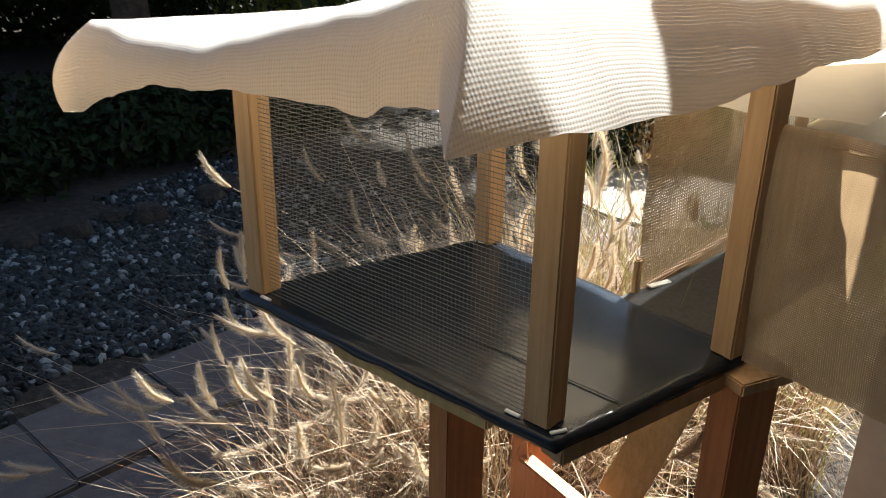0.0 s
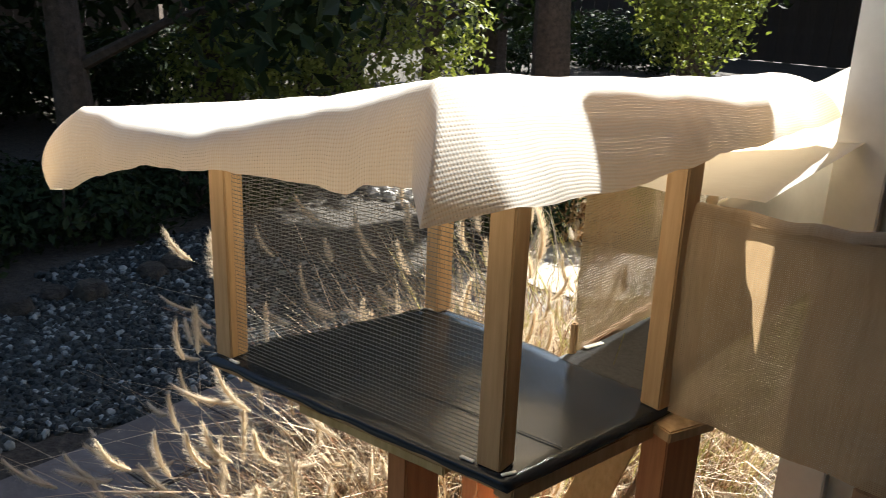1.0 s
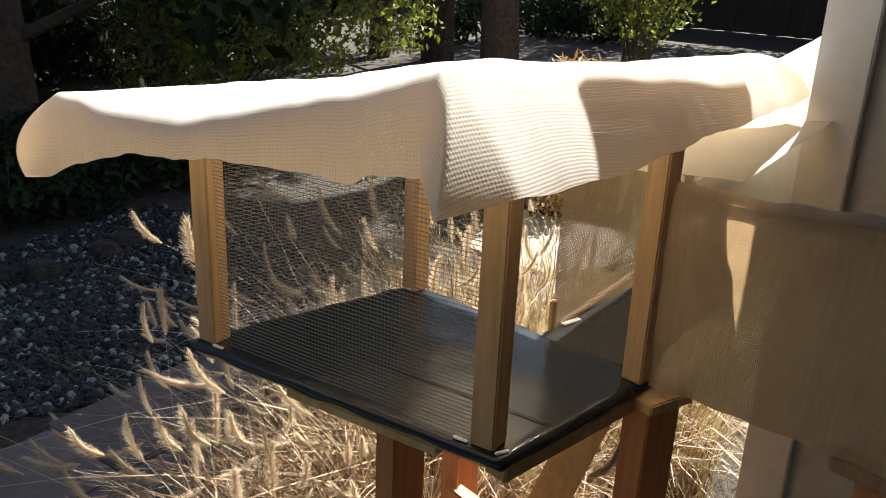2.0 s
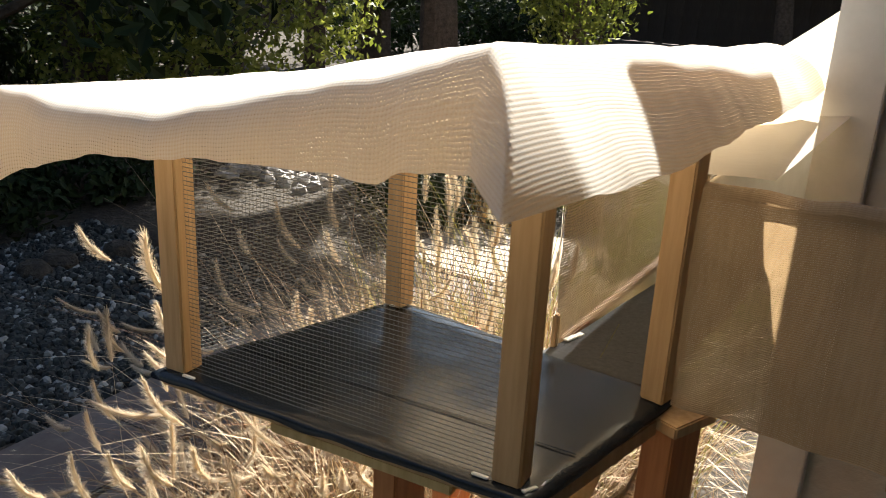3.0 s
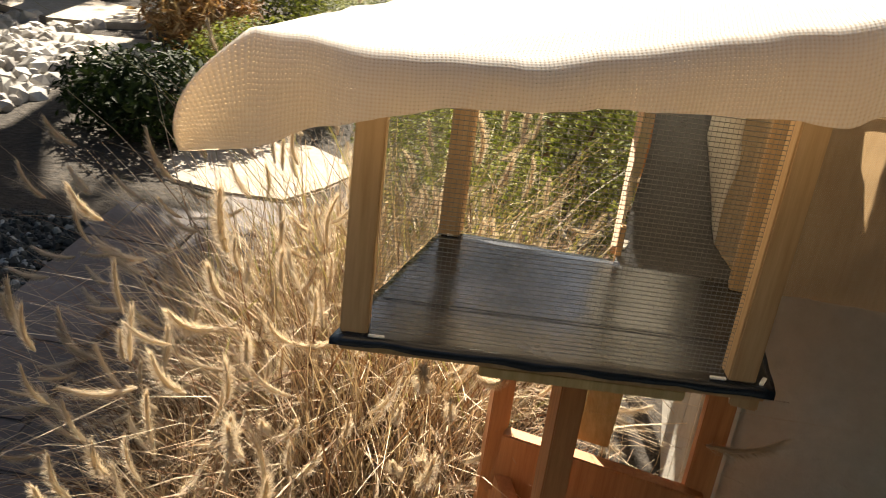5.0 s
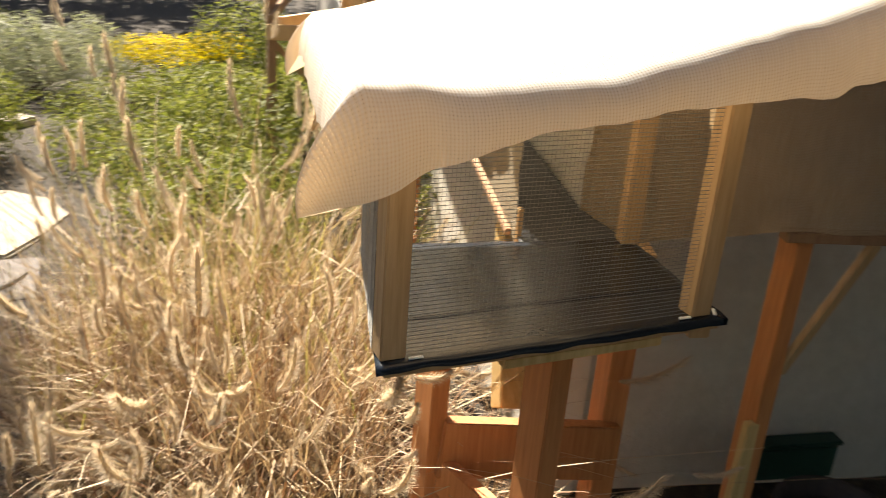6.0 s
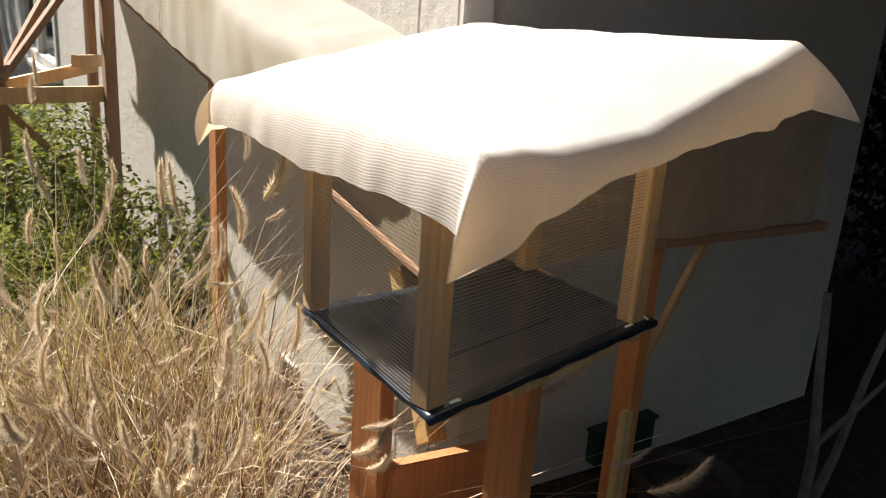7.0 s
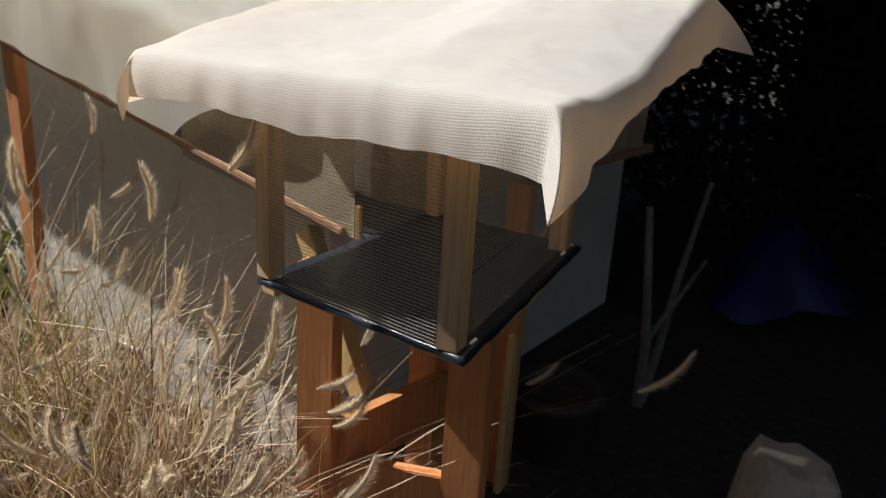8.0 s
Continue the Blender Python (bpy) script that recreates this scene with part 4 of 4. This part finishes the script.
shrub("shrub", 1.25, 5.4, [((0, 0, 0.3), (0.3, 0.6, 0.3)), ((-0.3, 0.5, 0.35), (0.4, 0.5, 0.35))], 4200, 0.026, LEAF, 32, "green shrub below the window")

# sunlit bushes and dark trees at the far side of the garden
shrub("bush", -4.58, 4.32, [((0, 0, 0.95), (0.62, 0.62, 0.7)), ((0.75, 0.35, 0.95), (0.5, 0.5, 0.62)), ((1.35, 0.7, 1.1), (0.4, 0.45, 0.5)), ((-0.5, -0.2, 0.6), (0.4, 0.4, 0.5))], 6500, 0.042, LEAF_LIME, 41, "sunlit yellow green bush", "bush", 8)
shrub("bush", -2.25, 8.03, [((0, 0, 1.25), (0.62, 0.62, 0.65)), ((0.35, 0.2, 1.7), (0.5, 0.5, 0.5)), ((-0.4, 0.1, 1.5), (0.4, 0.4, 0.45))], 4200, 0.05, LEAF_LIME, 42, "sunlit yellow green bush", "bush", 8)
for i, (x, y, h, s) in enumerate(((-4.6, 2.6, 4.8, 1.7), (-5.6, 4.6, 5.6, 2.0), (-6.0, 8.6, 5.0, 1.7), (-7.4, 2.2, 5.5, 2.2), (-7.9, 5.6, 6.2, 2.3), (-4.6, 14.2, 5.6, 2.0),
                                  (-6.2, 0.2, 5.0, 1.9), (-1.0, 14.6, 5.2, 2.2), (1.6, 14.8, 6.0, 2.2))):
    tree(x, y, h * 1.4, s, LEAF_SHADE, 50 + i, "dark shaded evergreen tree", 7000, 0.10, 0.16)

# plants added in shade-dark green to cover bright ground between the trunks
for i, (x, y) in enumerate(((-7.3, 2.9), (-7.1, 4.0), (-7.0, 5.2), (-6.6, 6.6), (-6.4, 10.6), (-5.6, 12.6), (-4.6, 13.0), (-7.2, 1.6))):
    shrub("hedge_plant", x, y, [((0, 0, 0.42), (0.85, 0.85, 0.45)), ((0.3, 0.3, 0.5), (0.6, 0.6, 0.4))], 2600, 0.06, LEAF_SHADE, 140 + i, "low hedge plant added to darken gaps below the far trees", "hedge")

# tall trees added so that their high crowns, out of view, shade the gravel
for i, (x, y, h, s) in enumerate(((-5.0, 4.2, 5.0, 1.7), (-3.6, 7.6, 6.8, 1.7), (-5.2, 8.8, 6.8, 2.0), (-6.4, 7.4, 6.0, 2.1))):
    tree(x, y, h * 1.5, s, LEAF_SHADE, 90 + i, "tall dark tree added for its high crown to shade the gravel", 8000, 0.13, 0.55)

def broad_tree(x, y, fork, lobes, count, size, seed, label):
    """A tall tree with a bare trunk, limbs that reach out and a high, flat crown."""
    root = thing("tree", label, "tree", "garden trees")
    root.location = (x, y, 0)
    bm = limb_bm([(0, 0, -0.1), (0.05, 0.02, fork * 0.5), (0.02, 0, fork)], 0.16, 0.11, None, 10)
    rel = []
    for lx, ly, lz, r in lobes:
        e = Vector((lx - x, ly - y, lz))
        limb_bm([(0.02, 0, fork - 0.15), lerp((0.02, 0, fork), e, 0.55) + Vector((0, 0, 0.15)), e], 0.07, 0.02, bm, 6)
        rel.append((tuple(e), (r, r, r * 0.7)))
    part("trunk", bm, BARK, root)
    leaf_cloud("crown", rel, count, size, LEAF_SHADE, seed, root, shell=0.15)
    return root


# tree added out of view: its crown lobes are set to shade the path
broad_tree(-2.6, 9.0, 5.2, [(-1.66, 6.6, 7.1, 0.68), (-1.68, 7.5, 7.2, 0.70), (-1.66, 8.4, 7.2, 0.70), (-1.66, 9.3, 7.1, 0.68), (-1.72, 5.8, 7.0, 0.62), (-2.4, 6.4, 7.0, 0.85), (-2.4, 7.4, 7.2, 0.85),
                            (-2.5, 8.5, 7.4, 0.95), (-2.4, 9.6, 7.2, 0.8), (-3.5, 7.2, 7.0, 0.95), (-3.5, 8.3, 7.2, 0.95), (-3.5, 9.5, 7.2, 0.95)], 22000, 0.12, 130, "tall spreading tree added out of view to shade the path")

# tall trees added south of the house to keep its shaded side gloomy
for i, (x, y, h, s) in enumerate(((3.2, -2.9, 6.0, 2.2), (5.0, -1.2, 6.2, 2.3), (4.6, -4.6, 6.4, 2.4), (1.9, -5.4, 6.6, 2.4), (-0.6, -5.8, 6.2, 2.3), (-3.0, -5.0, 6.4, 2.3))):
    tree(x, y, h, s, LEAF_SHADE, 110 + i, "tall dark tree added to block sky light by the porch", 9000, 0.13, 0.3)

# gloom of the porch side: hedge plants, their leaves coloured for the house's shade
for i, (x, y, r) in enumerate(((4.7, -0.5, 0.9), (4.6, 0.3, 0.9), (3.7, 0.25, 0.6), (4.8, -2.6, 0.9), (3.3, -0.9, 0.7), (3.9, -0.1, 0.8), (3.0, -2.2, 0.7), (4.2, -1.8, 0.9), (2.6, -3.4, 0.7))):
    shrub("hedge_plant", x, y, [((0, 0, 0.7), (r, r, 0.7)), ((0.2, 0.3, 1.4), (r * 0.8, r * 0.8, 0.7))], 3200, 0.04, LEAF_SHADE, 70 + i, "evergreen hedge coloured near black for deep shade", "hedge")


def boards(name, a, b_, h, material, label):
    root = thing(name, label, "fence")
    A, B = Vector((*a, 0)), Vector((*b_, 0))
    d = (B - A)
    n = int(d.length / 0.16)
    d.normalize()
    me = None
    for i in range(n):
        q = A + d * (0.16 * i + 0.08)
        if me is None:
            ob = part("board", bar_bm((0, 0, 0), (0, 0, h), 0.164, 0.02, side=(1, 0, 0)), material, root)
            me = ob.data
        else:
            ob = new("board", me)
            ob.parent = root
        ob.matrix_basis = Matrix.Translation(q + Vector((-d.y, d.x, 0)) * (0.006 if i % 2 else -0.018)) @ pose(0, 0, 0.02 * ((i * 7) % 5) / 5, 0, 0, math.degrees(math.atan2(d.y, d.x)))
    for z in (0.4, h - 0.4):
        off = Vector((-d.y, d.x, 0)) * 0.04
        part("rail", bar_bm(A + off + Vector((0, 0, z)), B + off + Vector((0, 0, z)), 0.09, 0.035, side=(0, 0, 1)), material, root)
    return root


# backdrop fences: the gloom behind the planting is put into their near-black wood
boards("fence", (-10, 16.4), (6, 16.4), 2.4, NEAR_BLACK_WOOD, "board fence coloured near black for the gloom behind the trees")
boards("fence", (-9.6, -6), (-9.6, 16.2), 2.4, NEAR_BLACK_WOOD, "board fence coloured near black for the gloom behind the trees")
boards("fence", (5.4, -6), (5.4, 0.0), 2.2, NEAR_BLACK_WOOD, "board fence coloured near black for the gloom behind the hedge")


# ---- paving, stones, gravel ----
def flat_stone(x, y, rx, ry, h, seed, material, name="flagstone", label="irregular flat sandstone flagstone", group="flagstones", turn=0.0):
    g = random.Random(seed)
    n = 11
    pts = []
    for i in range(n):
        a = 2 * math.pi * i / n
        k = 1 + g.uniform(-0.16, 0.16)
        px, py = rx * k * math.cos(a), ry * k * math.sin(a)
        pts.append((x + px * math.cos(turn) - py * math.sin(turn), y + px * math.sin(turn) + py * math.cos(turn)))
    z = ground_z(x, y)
    ob = part(name, slab_bm(pts, z - 0.06, z + h, 0.012), material)
    return tagged(ob, label, "stone", group)




def paving():
    """Rectangular pavers of the garden path, each a little uneven."""
    path = thing("path", "worn rectangular stone paver path", "path", kind="structure")
    g = random.Random(77)
    meshes = []
    for k in range(5):
        w, d = 0.412 + g.uniform(-0.004, 0.003), 0.412 + g.uniform(-0.004, 0.003)
        pts = [(-w / 2, -d / 2), (w / 2, -d / 2 + g.uniform(-0.003, 0.003)), (w / 2, d / 2), (-w / 2 + g.uniform(-0.003, 0.003), d / 2)]
        ob = part("paver", slab_bm(pts, -0.05, 0.0, 0.006), SHADED_SLAB)
        meshes.append(ob.data)
        bpy.data.objects.remove(ob)
    for i in range(2):
        for j in range(-6, 7):
            x, y = -1.145 + i * 0.42, -0.10 + j * 0.42 + (0.19 if i else 0)
            ob = new("paver", g.choice(meshes))
            ob.parent = path
            ob.matrix_basis = pose(x, y, ground_z(x, y) + 0.030 + g.uniform(-0.003, 0.003), g.uniform(-0.6, 0.6), g.uniform(-0.6, 0.6), -3 + g.uniform(-0.5, 0.5) + (180 if g.random() < 0.5 else 0))


paving()
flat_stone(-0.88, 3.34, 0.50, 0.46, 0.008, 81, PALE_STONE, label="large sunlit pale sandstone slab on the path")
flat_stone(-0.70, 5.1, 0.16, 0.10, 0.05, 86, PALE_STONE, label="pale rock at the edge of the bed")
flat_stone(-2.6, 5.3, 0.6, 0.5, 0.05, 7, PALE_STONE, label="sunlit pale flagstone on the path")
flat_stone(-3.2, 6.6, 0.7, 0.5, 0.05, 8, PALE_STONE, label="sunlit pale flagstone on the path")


def pebbles(name, boxes, count, rmin, rmax, stops, seed, label):
    """Loose gravel: small uneven stones lying on the soil."""
    g = random.Random(seed)
    ico = bmesh.new()
    bmesh.ops.create_icosphere(ico, subdivisions=1, radius=1)
    base = [v_.co.copy() for v_ in ico.verts]
    tris = [tuple(v_.index for v_ in f.verts) for f in ico.faces]
    ico.free()
    verts, faces = [], []
    for _ in range(count):
        x0, x1, y0, y1 = g.choice(boxes)
        x, y, r = g.uniform(x0, x1), g.uniform(y0, y1), g.uniform(rmin, rmax)
        if nz(x * 0.9, y * 0.9, 8.8) < -0.28:
            continue
        m = Euler((g.uniform(0, 6), g.uniform(0, 6), g.uniform(0, 6))).to_matrix()
        sx, sy, sz = r * g.uniform(0.8, 1.3), r, r * g.uniform(0.45, 0.8)
        k = len(verts)
        z = ground_z(x, y) + r * 0.25
        for v_ in base:
            q = m @ Vector((v_.x * sx, v_.y * sy, v_.z * sz))
            verts.append((x + q.x, y + q.y, z + q.z))
        faces.extend(tuple(k + i for i in t) for t in tris)
    me = bpy.data.meshes.new(name)
    me.from_pydata(verts, [], faces)
    m, nt, b = nodes_of(name)
    geo = nt.nodes.new("ShaderNodeNewGeometry")
    col = ramp(nt, geo.outputs["Random Per Island"], stops)
    col = mixed(nt, 0.5, col, ramp(nt, noisy(nt, coords(nt), 90, 4), [(0.3, (0.6, 0.6, 0.6)), (0.7, (1, 1, 1))]), "MULTIPLY")
    nt.links.new(col, b.inputs["Base Color"])
    b.inputs["Roughness"].default_value = 0.75
    me.materials.append(m)
    return tagged(new(name, me), label, "gravel", kind="stuff")


# most stones are near black: the tree shade is in their colour
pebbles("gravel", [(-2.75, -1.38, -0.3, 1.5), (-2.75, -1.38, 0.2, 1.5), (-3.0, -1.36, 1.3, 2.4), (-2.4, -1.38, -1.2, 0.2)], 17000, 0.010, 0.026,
        [(0, (0.005, 0.007, 0.006)), (0.5, (0.018, 0.022, 0.021)), (0.85, (0.042, 0.048, 0.046)), (1, (0.32, 0.34, 0.33))], 5, "grey blue gravel darkened in colour for tree shade")
pebbles("cobbles", [(-3.2, -2.4, 3.6, 5.4), (-3.6, -2.9, 4.2, 6.2)], 420, 0.04, 0.09,
        [(0, (0.26, 0.24, 0.22)), (0.5, (0.40, 0.37, 0.33)), (1, (0.52, 0.49, 0.44))], 6, "rounded grey cobbles edging the bed")

# ---- things in the house's shade ----
box = thing("utility_box", "dark green plastic box on the shaded wall", "box")
body = part("body", wall_box(C, DA, NA, 0.62, 0.89, 0.045, 0.155, 0.05, 0.054), GREEN_PLASTIC, box)
part("lid", wall_box(C, DA, NA, 0.612, 0.898, 0.157, 0.172, 0.06, 0.062), GREEN_PLASTIC, body)


def pot_bm():
    bm = bmesh.new()
    prof = [(0.0, 0.0), (0.10, 0.0), (0.115, 0.02), (0.14, 0.20), (0.155, 0.205), (0.155, 0.235), (0.135, 0.235), (0.125, 0.19), (0.0, 0.185)]
    n = 28
    rings = [[bm.verts.new((r * math.cos(2 * math.pi * k / n), r * math.sin(2 * math.pi * k / n), z)) for k in range(n)] if r else [bm.verts.new((0, 0, z))] for r, z in prof]
    for a, b_ in zip(rings, rings[1:]):
        for k in range(n):
            f = [a[k % len(a)], a[(k + 1) % len(a)], b_[(k + 1) % len(b_)], b_[k % len(b_)]]
            bm.faces.new(list(dict.fromkeys(f)))
    bmesh.ops.recalc_face_normals(bm, faces=bm.faces)
    return bm


pot = thing("plant_pot", "dark round clay plant pot on the ground", "pot")
part("pot", pot_bm(), POT, pot, smooth=True)
part("potting_soil", slab_bm([(0.115 * math.cos(k * 0.5236), 0.115 * math.sin(k * 0.5236)) for k in range(12)], 0.186, 0.205, 0.004), SOIL, pot)
pot.location = (1.28, 0.20, ground_z(1.28, 0.20) - 0.004)

clay = thing("clay_pot", "terracotta pot standing on the shaded gravel", "pot")
clay.location = (-1.75, -0.01, ground_z(-1.75, -0.01) - 0.004)
clay.scale = (1.4, 1.4, 1.55)
part("pot", pot_bm(), TERRACOTTA, clay, smooth=True)
part("potting_soil", slab_bm([(0.115 * math.cos(k * 0.5236), 0.115 * math.sin(k * 0.5236)) for k in range(12)], 0.186, 0.205, 0.004), SOIL, clay)

bare = thing("bare_shrub", "bare pale branching shrub in the shade", "shrub")
bare.location = (1.72, 0.02, ground_z(1.72, 0.02))
bm = limb_bm([(0, 0, -0.03), (-0.02, 0.0, 0.25), (-0.05, 0.02, 0.5), (-0.04, 0.05, 0.75)], 0.022, 0.012)
part("stem", bm, PALE_BARK, bare)
part("stem", limb_bm([(0.03, 0, -0.03), (0.09, -0.03, 0.2), (0.15, -0.05, 0.45), (0.20, -0.1, 0.8)], 0.02, 0.008), PALE_BARK, bare)
part("branch", limb_bm([(-0.02, 0.0, 0.27), (0.09, -0.05, 0.36), (0.26, -0.12, 0.5)], 0.013, 0.006), PALE_BARK, bare)


def boulder(x, y, rx, ry, rz, seed, label, material=PALE_STONE):
    """A rounded rock with broken facets, sunk a little into the soil."""
    bm = bmesh.new()
    bmesh.ops.create_icosphere(bm, subdivisions=3, radius=1)
    for v_ in bm.verts:
        k = 1 + 0.22 * nz(v_.co.x * 1.4 + seed, v_.co.y * 1.4, v_.co.z * 1.4) + 0.05 * nz(v_.co.x * 6, v_.co.y * 6 + seed, v_.co.z * 6)
        v_.co = Vector((v_.co.x * rx * k, v_.co.y * ry * k, max(-0.25, min(0.8, v_.co.z * k)) * rz))
    ob = part("boulder", bm, material)
    ob.location = (x, y, ground_z(x, y) + 0.2 * rz)
    return tagged(ob, label, "rock")


boulder(0.83, -0.50, 0.17, 0.15, 0.46, 3, "pale sunlit sandstone boulder beside the cage")


def tarp_heap(a, b_):
    r = 0.42 * b_ * (1 + 0.25 * math.sin(a * 2 * math.pi * 3) * b_ + 0.1 * nz(a * 9, b_ * 2))
    ang = a * 2 * math.pi
    return Vector((r * math.cos(ang), r * 0.7 * math.sin(ang), 0.34 * (1 - b_ ** 1.6) + 0.05 * nz(math.cos(ang) * 2, math.sin(ang) * 2, b_ * 3)))


BLUE = grainy("blue_tarp", [(0.3, (0.008, 0.013, 0.09)), (0.7, (0.013, 0.02, 0.13))], 30, 0.5, (0.3, 0.004), (0.4, 3))
tarp = part("tarp", sheet_bm(tarp_heap, 48, 12, 1.0, 0.5), BLUE)
tarp.location = (3.05, -0.30, 0.05)
tagged(tarp, "crumpled blue plastic tarp heaped on the shaded ground", "tarp")

# dull stones that edge the gravel here and there, and dark plants behind them
for k in range(11):
    f = k / 10
    boulder(-2.80 + 0.40 * f + 0.22 * nz(k * 1.7, 2.0), 0.05 + 2.3 * f + 0.2 * nz(k * 2.9, 4.0), 0.085 + 0.05 * nz(k * 2.3, 5.0), 0.07 + 0.03 * nz(k * 4.3, 2.0), 0.07 + 0.03 * nz(k * 3.1, 1.0), k * 3,
            "dull brown stone edging the shaded gravel", SOIL)
# groundcover in the same near-black green, coloured for the tree shade
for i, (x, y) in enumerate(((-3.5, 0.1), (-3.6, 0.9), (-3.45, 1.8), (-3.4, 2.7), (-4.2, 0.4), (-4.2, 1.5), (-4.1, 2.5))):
    shrub("groundcover", x, y, [((0, 0, 0.20), (0.45, 0.45, 0.22)), ((0.2, 0.25, 0.16), (0.35, 0.35, 0.18))], 1500, 0.040, LEAF_SHADE, 240 + i, "low dark groundcover plant in deep tree shade", "plant")
